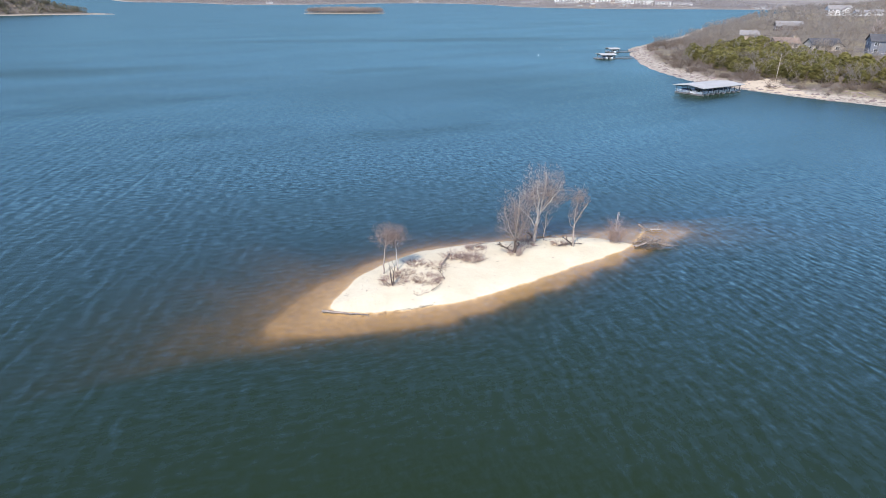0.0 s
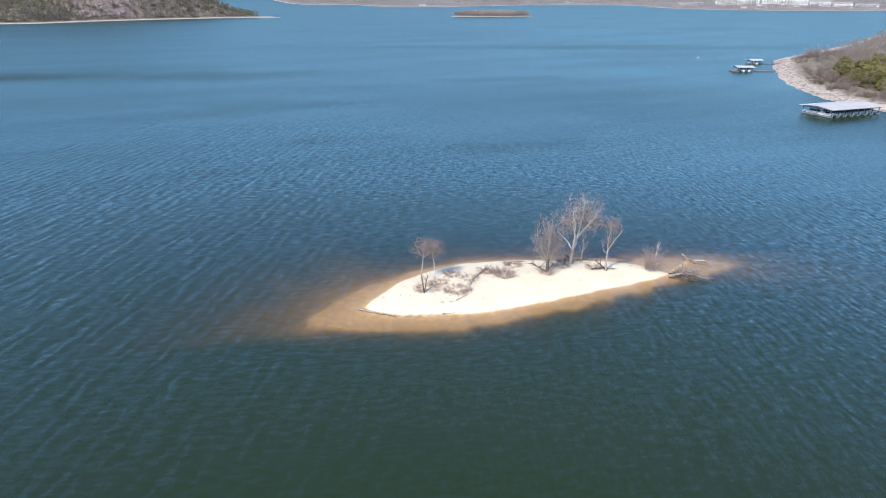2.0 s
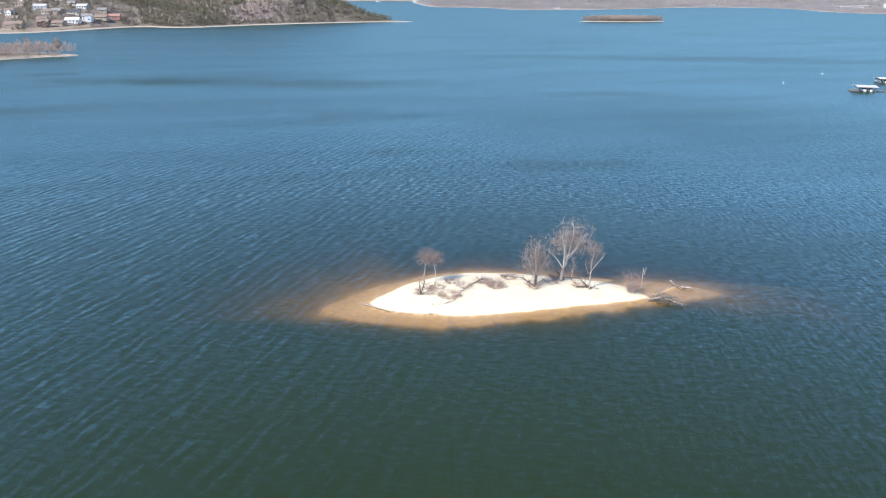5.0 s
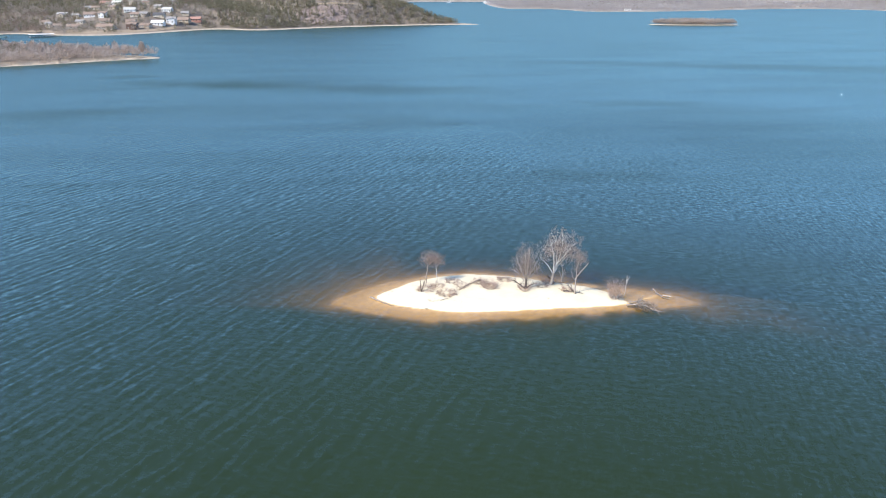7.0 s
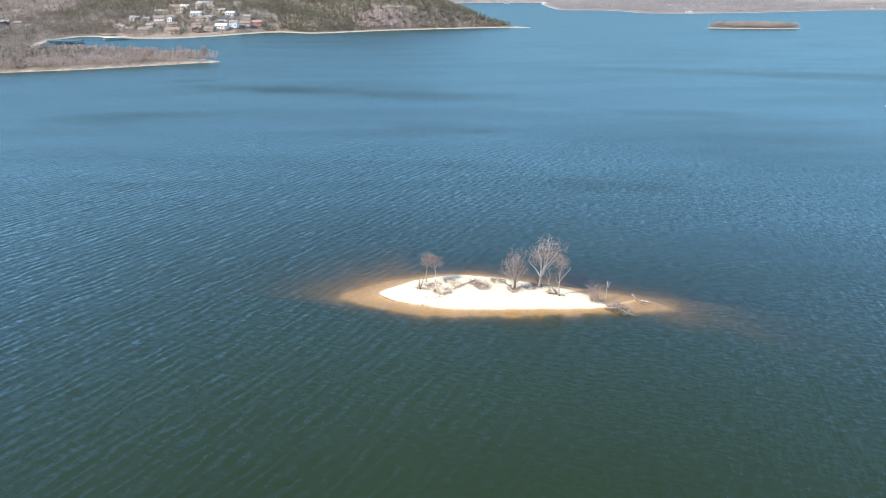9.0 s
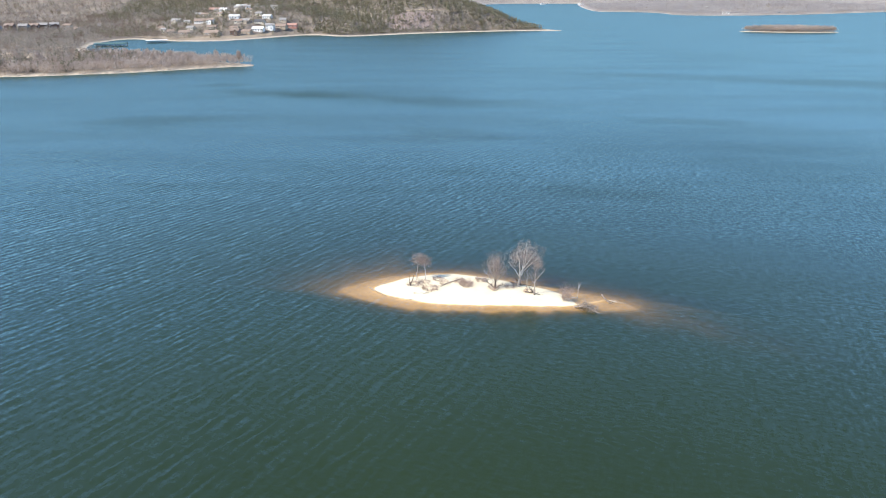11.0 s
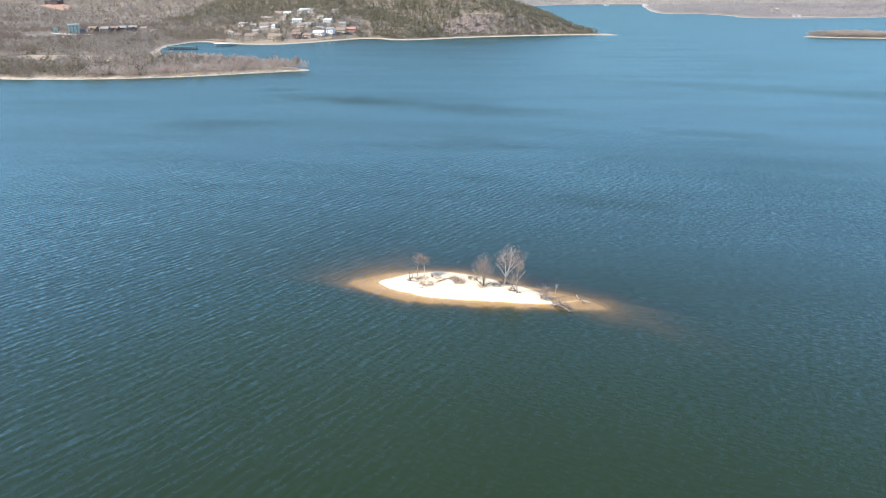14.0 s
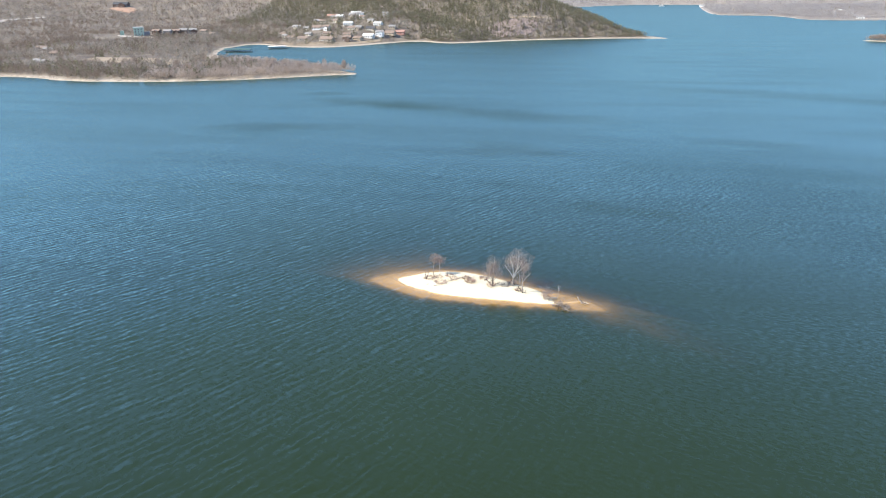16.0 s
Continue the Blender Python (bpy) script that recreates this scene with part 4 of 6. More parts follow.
brush(115, 24.0, 5.6, 1.6, 0.6, 120, "low dead twigs between the trees", "dry_brush", flat=0.8)
log([(36.0, -0.7, 0.30), (37.6, -1.0, 0.55), (39.0, -1.6, 0.45), (40.4, -2.9, 0.12)], 0.15, "fallen grey tree lying into the shallows", "driftwood", 40, 9, reach=1.4)
log([(36.6, 0.2, 0.30), (38.2, -0.2, 0.55), (39.8, -0.9, 0.40)], 0.11, "weathered bough of a fallen tree", "driftwood", 26, 10, reach=1.2)
log([(41.6, 3.9, 0.75), (42.0, 3.4, 0.35), (42.7, 2.6, 0.02)], 0.17, "bleached root plate and stub of a drift log", "driftwood", 9, 12, reach=0.7)
log([(42.9, 2.9, 0.12), (43.6, 2.6, 0.12), (44.3, 2.3, 0.06)], 0.09, "bleached drift log in the shallows", "pale_bark", 3, 13, reach=0.4)
log([(42.4, 2.4, 0.10), (43.1, 2.0, 0.10), (43.8, 1.7, 0.04)], 0.09, "grey drift log in the shallows", "driftwood", 3, 19, reach=0.4)
log([(34.8, 1.3, 0.6), (35.8, 2.0, 0.75), (37.0, 2.7, 0.5)], 0.10, "pale branch lying beside the scrub", "pale_bark", 4, 14, reach=0.6)
log([(27.0, 3.2, 0.85), (28.2, 2.9, 0.95), (29.9, 2.2, 0.86)], 0.11, "dark fallen bough at the tree's foot", "dark_bark", 6, 15, reach=0.8)
log([(26.3, 6.4, 0.9), (27.6, 5.9, 1.0), (28.8, 5.7, 0.8)], 0.10, "dark fallen bough beside the pale tree", "dark_bark", 5, 16, reach=0.8)
log([(17.0, 8.3, 0.85), (18.6, 8.2, 0.95), (20.0, 7.9, 0.85)], 0.10, "grey branch on the sand ridge", "driftwood", 6, 17, reach=0.7)
log([(7.6, 0.3, 0.72), (8.4, 0.6, 0.8), (9.3, 1.2, 0.78)], 0.06, "short grey branch on the sand", "driftwood", 4, 18, reach=0.5)
rng = random.Random(77)
segs = []
for i in range(90):                                       # the line of small wrack above the water's edge
    k = rng.random()
    x, y = -0.5 + 7.5 * k + rng.gauss(0, 0.1), 0.35 - 1.75 * math.sin(k * 1.57) + rng.gauss(0, 0.14)
    a, n, z = rng.uniform(-0.5, 0.3), rng.uniform(0.08, 0.4), ground_at(x, y) + 0.015
    segs.append(((x, y, z), (x + n * math.cos(a), y + n * math.sin(a), z + rng.uniform(0, 0.04)), 0.015, 0.008))
tagged(new("wrack_line", tube_mesh("wrack_line", segs, 3, "dark_bark")), "line of small dark wrack and twigs on sand", "debris", kind="stuff")
segs = []
for i in range(170):                                      # twigs and tufts strewn over the sand
    x, y = rng.uniform(-1, 35), rng.uniform(-1, 10)
    if float(inside_by(np.array([x]), np.array([y]), SAND_R)[0]) < 1.0 or (x > 11 and y < 3.0 and rng.random() < 0.85):
        continue
    z = ground_at(x, y) + 0.01
    for _ in range(rng.randrange(1, 6)):
        a, n = rng.uniform(0, 6.283), rng.uniform(0.08, 0.45)
        segs.append(((x, y, z), (x + n * math.cos(a), y + n * math.sin(a), z + rng.uniform(0, 0.12)), 0.012, 0.005))
tagged(new("strewn_twigs", tube_mesh("strewn_twigs", segs, 3, "twig")), "small twigs and dead tufts strewn over the sand", "debris", kind="stuff")


# ---- woods on the shores ----
def bare_shape(seed, height, width, sprays, thick):
    """A far leafless tree: a tapered trunk and a rounded crown of thin upswept twig sprays, as triangles."""
    rng = np.random.default_rng(seed)
    tris = []
    for a in (0.0, 2.1, 4.2):
        w = 0.016 * height
        tris.append([(w * math.cos(a), w * math.sin(a), -0.4), (w * math.cos(a + 2.1), w * math.sin(a + 2.1), -0.4), (0, 0, height * 0.7)])
    mid, tall = 0.62 * height, 0.38 * height
    for _ in range(sprays):
        d = rng.normal(size=3)
        d /= np.linalg.norm(d)
        r = rng.uniform(0.25, 1.0) ** 0.6
        p = np.array([d[0] * width * 0.5 * r, d[1] * width * 0.5 * r, mid + d[2] * tall * r])
        way = np.array([d[0] * 0.8, d[1] * 0.8, 0.75 + 0.5 * d[2]]) + rng.normal(size=3) * 0.3
        way *= rng.uniform(0.10, 0.22) * height / np.linalg.norm(way)
        side = np.cross(way, rng.normal(size=3))
        side *= thick * rng.uniform(0.5, 1.5) / (np.linalg.norm(side) + 1e-6)
        tris.append([p - way * 0.6, p + way * 0.5 + side, p + way * 0.4 - side])
    return np.array(tris, float)


def limbed_shape(seed, height, width, spec):
    """A nearer leafless tree, branch by branch, each limb a thin tapered blade."""
    rng, out = random.Random(seed), {}
    n = rng.choice((1, 1, 2, 3))
    for k in range(n):
        grow(rng, Vector((0, 0, -0.3)), Vector((rng.uniform(-1, 1) * width * 0.12 * n, rng.uniform(-1, 1) * width * 0.12 * n, 1.0)), height * rng.uniform(0.6, 0.72), 0.13, 0, out, spec)
    tris, eye = [], np.random.default_rng(seed)
    for level, segs in out.items():
        for a, b, r0, r1 in segs:
            a, b = np.array(a), np.array(b)
            side = np.cross(b - a, eye.normal(size=3))
            side *= max(r0, 0.065) / (np.linalg.norm(side) + 1e-6)
            tris.append([a - side, a + side, b])
            if level < 1:
                turn = np.cross(b - a, side)
                turn *= max(r0, 0.065) / (np.linalg.norm(turn) + 1e-6)
                tris.append([a - turn, a + turn, b])
    return np.array(tris, float)


def cedar_shape(seed, height, width, sprays, taper=0.75):
    """A far cedar: drooping sprays packed round a cone."""
    rng = np.random.default_rng(seed)
    tris = []
    for _ in range(sprays):
        k = 0.04 + 0.96 * rng.random() ** 1.2
        a = rng.uniform(0, 6.283)
        r = width * (1 - k) ** taper * rng.uniform(0.55, 1.15) + 0.05 * width
        p = np.array([0.25 * r * math.cos(a), 0.25 * r * math.sin(a), k * height + 0.09 * height])
        d = np.array([r * math.cos(a), r * math.sin(a), k * height])
        t = np.array([-math.sin(a), math.cos(a), rng.uniform(-0.4, 0.4)]) * width * rng.uniform(0.16, 0.34)
        tris.append([p, d + t, d - t + [0, 0, 0.07 * height * rng.uniform(-1, 1)]])
    return np.array(tris, float)


def planted(name, shapes, spots, material, label, seed, low=0.65, high=1.25):
    """One mesh of all the trees at those spots (x, y, z), each turned and scaled at random."""
    rng = np.random.default_rng(seed)
    pick, turn = rng.integers(0, len(shapes), len(spots)), rng.uniform(0, 6.283, len(spots))
    size, wide = rng.uniform(low, high, len(spots)), rng.uniform(0.85, 1.2, len(spots))
    all_tris = []
    for k, shape in enumerate(shapes):
        i = np.where(pick == k)[0]
        if not len(i):
            continue
        c, s = np.cos(turn[i])[:, None, None], np.sin(turn[i])[:, None, None]
        x, y, z = shape[None, ..., 0], shape[None, ..., 1], shape[None, ..., 2]
        v = np.stack([(x * c - y * s) * (size * wide)[i][:, None, None], (x * s + y * c) * (size * wide)[i][:, None, None], z * size[i][:, None, None] + 0 * c], -1)
        all_tris.append((v + spots[i][:, None, None, :]).reshape(-1, 3))
    verts = np.concatenate(all_tris)
    ob = new(name, mesh_of(name, verts, np.arange(len(verts)).reshape(-1, 3), material))
    return tagged(ob, label, "woods", kind="stuff")


def spots_on(seed, x0, x1, y0, y1, count, height, keep, sink=0.1):
    """Random spots in a rectangle where keep(x, y, z, chance) holds, standing on the ground."""
    rng = np.random.default_rng(seed)
    x, y = rng.uniform(x0, x1, count), rng.uniform(y0, y1, count)
    z = height(x, y)
    ok = keep(x, y, z, rng.random(count))
    return np.stack([x, y, z - sink], 1)[ok]


CLEARINGS = []          # (x, y, radius): ground kept open round houses, pads and lawns


def is_open(x, y):
    shut = np.zeros(np.shape(x), bool)
    for cx, cy, r in CLEARINGS:
        shut |= (x - cx) ** 2 + (y - cy) ** 2 < r * r
    return shut


# ---- houses ----
def gable(bm, w, d, eave, rise, over=0.5, thick=0.22):
    """A pitched roof whose ridge runs along x."""
    x, y = w / 2 + over, d / 2 + over
    drop = rise * over / (d / 2)
    outline = [(-y, eave - drop), (0, eave + rise), (y, eave - drop), (y, eave - drop + thick), (0, eave + rise + thick * 1.2), (-y, eave - drop + thick)]
    rings = [[bm.verts.new((sx, py, pz)) for py, pz in outline] for sx in (-x, x)]
    for i in range(6):
        j = (i + 1) % 6
        bm.faces.new((rings[0][i], rings[0][j], rings[1][j], rings[1][i]))
    for r in rings:
        bm.faces.new((r[0], r[1], r[4], r[5]))
        bm.faces.new((r[1], r[2], r[3], r[4]))
    bmesh.ops.recalc_face_normals(bm, faces=bm.faces)
    return bm


def gable_walls(w, d, eave, rise, foot=2.0):
    bm = bmesh.new()
    pts = [(-d / 2, -foot), (d / 2, -foot), (d / 2, eave), (0, eave + rise), (-d / 2, eave)]
    rings = [[bm.verts.new((sx, py, pz)) for py, pz in pts] for sx in (-w / 2, w / 2)]
    for i in range(5):
        j = (i + 1) % 5
        bm.faces.new((rings[0][i], rings[0][j], rings[1][j], rings[1][i]))
    for r in rings:
        bm.faces.new(r)
    bmesh.ops.recalc_face_normals(bm, faces=bm.faces)
    return bm


WINDOWS = {}


def window(parent, x, y, z, w, h, along_x=True):
    """A framed pane, proud of the wall, under its house."""
    key = (round(w, 2), round(h, 2))
    if key not in WINDOWS:
        frame_bm = bmesh.new()
        for b in ((-w / 2 - 0.12, -0.06, -h / 2 - 0.12, -w / 2, 0.06, h / 2 + 0.12), (w / 2, -0.06, -h / 2 - 0.12, w / 2 + 0.12, 0.06, h / 2 + 0.12),
                  (-w / 2, -0.06, h / 2, w / 2, 0.06, h / 2 + 0.12), (-w / 2, -0.06, -h / 2 - 0.12, w / 2, 0.06, -h / 2), (-0.04, -0.05, -h / 2, 0.04, 0.05, h / 2)):
            box(frame_bm, *b)
        meshes = []
        for n, bm, material in (("window", frame_bm, "white_wall"), ("pane", boxed(-w / 2, -0.02, -h / 2, w / 2, 0.02, h / 2), "glass")):
            me = bpy.data.meshes.new(n)
            bm.to_mesh(me)
            bm.free()
            me.materials.append(M[material])
            meshes.append(me)
        WINDOWS[key] = meshes
    ob = part("window", WINDOWS[key][0], None, parent)
    ob.matrix_local = pose(x, y, z, 0, 0, 0 if along_x else 90)
    part("pane", WINDOWS[key][1], None, ob)


def house(seed, x, y, height, w, d, storeys, turn, wall, roof, label, wing=False, chimney=False, deck=False, group="houses on the wooded shore", rise=None, view=True, hidden=False):
    """A pitched-roof house; its long front looks along its own -y."""
    rng = random.Random(seed)
    c, s = math.cos(radians(turn)), math.sin(radians(turn))
    corners = [(x + a * w / 2 * c - b * d / 2 * s, y + a * w / 2 * s + b * d / 2 * c) for a in (-1, 1) for b in (-1, 1)]
    z = float(np.mean(height(np.array([p[0] for p in corners]), np.array([p[1] for p in corners]))))
    eave, rise = 2.7 * storeys, rise or d * 0.29
    top = thing("house", pose(x, y, z, 0, 0, turn), label, "house", group)
    part("wall", gable_walls(w, d, eave, rise), wall, top)
    part("roof", gable(bmesh.new(), w, d, eave + 0.02, rise), roof, top)
    bays = max(3, int(w / 3.2))
    for level in range(storeys):
        for i in range(bays):
            bx = -w / 2 + w * (i + 0.5) / bays
            if level == 0 and i == bays // 2:
                part("door", boxed(bx - 0.5, -d / 2 - 0.07, 0.05, bx + 0.5, -d / 2 + 0.05, 2.1), "brown_wall", top)
            elif rng.random() < 0.85:
                window(top, bx, -d / 2 - 0.02, 1.5 + 2.7 * level, 1.5, 1.3)
        for side in (-1, 1):
            for by in (-d / 4, d / 4):
                window(top, side * (w / 2 + 0.02), by, 1.5 + 2.7 * level, 1.2, 1.2, False)
    if wing:
        ww, wd = w * 0.42, d * 0.5
        bm = gable_walls(wd, ww, eave - 0.3, ww * 0.28)
        bmesh.ops.rotate(bm, verts=bm.verts, matrix=Matrix.Rotation(radians(90), 3, "Z"))
        bmesh.ops.translate(bm, verts=bm.verts, vec=(w * 0.2, -d / 2 - wd / 2 + 0.1, 0))
        part("gabled_wing", bm, wall, top)
        bm = gable(bmesh.new(), wd + d * 0.4, ww, eave - 0.28, ww * 0.28)
        bmesh.ops.rotate(bm, verts=bm.verts, matrix=Matrix.Rotation(radians(90), 3, "Z"))
        bmesh.ops.translate(bm, verts=bm.verts, vec=(w * 0.2, -d / 2 - wd / 2 + 0.1 + d * 0.2, 0))
        part("wing_roof", bm, roof, top)
        window(top, w * 0.2, -d / 2 - wd + 0.08, 1.6, 1.5, 1.3)
    if chimney:
        part("chimney", boxed(w * 0.28, -0.5, eave, w * 0.28 + 0.9, 0.5, eave + rise + 1.1, bevel=0.05), "tan_wall", top)
    if deck:
        part("deck", boxed(-w * 0.4, -d / 2 - 3.0, -0.2, w * 0.1, -d / 2 - 0.1, 0.0), "deck", top)
        for px in (-w * 0.39, -w * 0.15, w * 0.09):
            part("deck_post", boxed(px - 0.08, -d / 2 - 2.95, -2.6, px + 0.08, -d / 2 - 2.79, -0.2), "deck", top)
        part("railing", boxed(-w * 0.4, -d / 2 - 3.0, 0.85, w * 0.1, -d / 2 - 2.93, 0.95), "white_wall", top)
    if hidden:                                            # bare trees stand close all round
        CLEARINGS.append((x, y, max(w, d) * 0.45))
        return top
    if not view:                                          # trees crowd up to the village houses
        CLEARINGS.extend([(x, y, max(w, d) * 0.55 + 2), (x + s * (d * 0.5 + 7), y - c * (d * 0.5 + 7), w * 0.5), (x + s * (d * 0.5 + 18), y - c * (d * 0.5 + 18), w * 0.5), (x + s * (d * 0.5 + 28), y - c * (d * 0.5 + 28), w * 0.4)])
        return top
    CLEARINGS.append((x, y, max(w, d) * 0.62 + 5))
    CLEARINGS.append((x + s * (d * 0.5 + 5), y - c * (d * 0.5 + 5), w * 0.4))
    CLEARINGS.append((x + s * (d * 0.5 + 16), y - c * (d * 0.5 + 16), w * 0.55))
    CLEARINGS.append((x + s * (d * 0.5 + 28), y - c * (d * 0.5 + 28), w * 0.4))
    return top


TOWN = [  # x, y, width, storeys, wall, roof
    (-506, 863, 17, 1, "cream_wall", "grey_roof"), (-474, 835, 10, 1, "cream_wall", "grey_roof"), (-452, 831, 18, 1, "white_wall", "brown_roof"),
    (-431, 821, 11, 2, "white_wall", "brown_roof"), (-500, 985, 22, 1, "tan_wall", "red_roof"), (-456, 923, 14, 2, "white_wall", "white_wall"),
    (-446, 968, 19, 2, "white_wall", "metal_roof"), (-406, 847, 16, 3, "white_wall", "metal_roof"), (-401, 893, 10, 2, "cream_wall", "brown_roof"),
    (-385, 955, 11, 3, "white_wall", "grey_roof"), (-355, 847, 14, 2, "white_wall", "metal_roof"), (-389, 822, 12, 1, "cream_wall", "brown_roof")]
SHORE_ROW = [
    (-378, 824, 13, 1, "tan_wall", "grey_roof"), (-357, 822, 15, 1, "cream_wall", "dark_roof"), (-463, 766, 13, 2, "tan_wall", "brown_roof"),
    (-475, 768, 8, 2, "cream_wall", "grey_roof"), (-437, 753, 16, 1, "cream_wall", "brown_roof"), (-394, 746, 22, 1, "cream_wall", "brown_roof"),
    (-367, 757, 13, 2, "brown_wall", "brown_roof"), (-357, 773, 14, 2, "tan_wall", "brown_roof"), (-349, 794, 17, 2, "white_wall", "white_wall"),
    (-338, 811, 13, 2, "white_wall", "grey_roof"), (-328, 828, 17, 2, "tan_wall", "brown_roof"), (-317, 843, 15, 2, "red_wall", "red_roof")]
BACK_ROW = [
    (-490, 905, 12, 1, "tan_wall", "grey_roof"), (-470, 885, 11, 1, "cream_wall", "brown_roof"), (-440, 872, 12, 1, "cream_wall", "brown_roof"), (-425, 905, 11, 2, "cream_wall", "grey_roof"),
    (-415, 790, 13, 1, "tan_wall", "brown_roof"), (-447, 790, 11, 1, "cream_wall", "grey_roof"), (-380, 785, 12, 1, "cream_wall", "brown_roof"), (-373, 862, 11, 1, "cream_wall", "grey_roof"),
    (-475, 940, 12, 2, "cream_wall", "grey_roof"), (-425, 940, 13, 2, "white_wall", "grey_roof"), (-496, 800, 11, 1, "tan_wall", "brown_roof"), (-332, 848, 11, 1, "tan_wall", "grey_roof")]
WORDS = {"white_wall": "white", "green_wall": "green", "cream_wall": "cream", "tan_wall": "tan", "brown_wall": "dark brown", "red_wall": "red-brown", "slate_wall": "slate-grey",
         "grey_roof": "grey shingle", "metal_roof": "pale metal", "brown_roof": "brown shingle", "red_roof": "red-brown shingle", "dark_roof": "dark shingle"}
SIZES = {1: "one-storey", 2: "two-storey", 3: "three-storey"}
for n, (x, y, w, storeys, wall, roof) in enumerate(TOWN + SHORE_ROW + BACK_ROW):
    w, storeys = w * 0.92, 1 if n % 3 else min(storeys, 2)
    house(200 + n, x, y, left_height, w, w * 0.42 + 3.2, storeys, 2 + (n * 37) % 26 - 13, wall, roof,
          f"{SIZES[storeys]} {WORDS[wall]} house with {WORDS.get(roof, 'white')} roof above the lake", wing=n % 3 == 0, chimney=n % 4 == 1, deck=n % 3 == 1, group="houses of the hillside village", view=False)
for n, (x, y, w, storeys, wall, roof) in enumerate([
        (-700, 758, 12, 2, "brown_wall", "brown_roof"), (-687, 768, 12, 2, "slate_wall", "grey_roof"), (-680, 780, 12, 2, "brown_wall", "brown_roof"),
        (-676, 793, 12, 2, "brown_wall", "grey_roof"), (-666, 804, 12, 2, "brown_wall", "grey_roof"), (-640, 797, 10, 2, "tan_wall", "brown_roof"), (-620, 790, 10, 1, "tan_wall", "brown_roof"),
        (-648, 494, 12, 1, "cream_wall", "brown_roof"), (-632, 487, 10, 1, "cream_wall", "grey_roof"), (-570, 440, 10, 1, "tan_wall", "brown_roof"),
        (-535, 384, 7, 1, "white_wall", "grey_roof"), (-522, 377, 9, 1, "cream_wall", "grey_roof"), (-1040, 1066, 30, 2, "brown_wall", "dark_roof")]):
    house(260 + n, x, y, left_height, w, w * 0.42 + 3.5, storeys, 20 + (n * 29) % 24 - 12, wall, roof,
          f"{SIZES[storeys]} {WORDS[wall]} house with {WORDS.get(roof, 'white')} roof among bare woods", wing=n % 2 == 0, chimney=n % 4 == 2)
for n, (x, y, w, storeys, wall, roof) in enumerate([
        (332, 187, 14, 1, "tan_wall", "grey_roof"), (418, 217, 22, 1, "brown_wall", "grey_roof"), (288, 138, 15, 1, "cream_wall", "brown_roof"),
        (281, 116, 17, 1, "cream_wall", "dark_roof"), (277, 88, 17, 2, "slate_wall", "dark_roof"), (650, 310, 28, 2, "white_wall", "grey_roof"), (634, 280, 17, 1, "white_wall", "grey_roof"), (650, 275, 13, 1, "white_wall", "grey_roof")]):
    house(290 + n, x, y, right_height, w * 0.74, w * 0.32 + 2.6, storeys, -42 + (n * 31) % 24 - 12, wall, roof,
          f"{SIZES[storeys]} {WORDS[wall]} house with {WORDS.get(roof, 'white')} roof behind the cedars", wing=n in (3, 5, 6, 7), chimney=n in (2, 4), deck=n == 4, group="houses behind the rocky shore", hidden=n != 4)
CLEARINGS += [(300, 104, 8), (262, 190, 9), (276, 196, 10), (250, 178, 7)]


def green_building(x, y):
    z = float(left_height(np.array([x]), np.array([y]))[0])
    top = thing("unfinished_building", pose(x, y, z, 0, 0, 38), "tall green-sheathed unfinished building on a gravel pad", "building")
    part("tower", boxed(-7, -6, -2, 7, 6, 12.5), "green_wall", top)
    part("low_block", boxed(7.1, -5, -2, 15, 5, 6), "slate_wall", top)
    part("roof", boxed(-7.6, -6.6, 12.5, 7.6, 6.6, 13.1), "white_wall", top, "pale flat roof")
    for level in range(3):
        for bx in (-4.5, 0, 4.5):
            window(top, bx, -6.02, 2.6 + 3.6 * level, 1.8, 1.8)
    part("stair_tower", boxed(-26, -4, -2, -21, 3, 8), "green_wall", top)
    CLEARINGS.extend([(x, y, 26), (x + 14, y - 16, 24), (x - 8, y - 24, 22), (x + 4, y - 40, 20), (x + 24, y - 30, 16), (x + 12, y - 66, 24), (x + 22, y - 92, 22)])


green_building(-694, 712)


def draped(name, outline, height, material, label, lift=0.12, kind="structure"):
    """A thin patch of other ground laid over the slope."""
    ring = rounded(outline, 2)
    xs, ys = [p[0] for p in ring], [p[1] for p in ring]
    v, f = sheet(np.arange(min(xs), max(xs) + 3, 2.0), np.arange(min(ys), max(ys) + 3, 2.0), lambda x, y: np.where(inside_by(x, y, ring) > -0.5, height(x, y) + lift, -9.0), -8.0)
    keep = (v[f][:, :, 2] > -8).all(1)
    return tagged(new(name, mesh_of(name, v, f[keep], material)), label, "ground", kind=kind)


draped("ground_gravel_pad", [(-716, 690), (-690, 700), (-662, 712), (-650, 700), (-668, 680), (-700, 672)], left_height, "gravel", "pale gravel building pad on the slope", 0.6)
draped("ground_red_earth", [(-1060, 1050), (-1015, 1068), (-985, 1050), (-960, 1010), (-1000, 1015), (-1040, 1030)], left_height, "earth", "bare red earth bank below the house", 0.8)
CLEARINGS += [(-1010, 1040, 42), (-1040, 1040, 30)]
draped("road", [(-1075, 700), (-1010, 745), (-1040, 800), (-1035, 870), (-1048, 872), (-1054, 800), (-1028, 748), (-1080, 712)], left_height, "gravel", "pale dirt road climbing the wooded hill", 0.6)
CLEARINGS += [(-1015 - 0.6 * k, 740 + 8 * k, 14) for k in range(17)]
draped("ground_meadow", [(-505, 440), (-470, 456), (-420, 460), (-370, 458), (-345, 448), (-375, 425), (-410, 408), (-465, 398), (-510, 412)], left_height, "meadow", "strip of dry pale meadow behind the spit", 0.15)
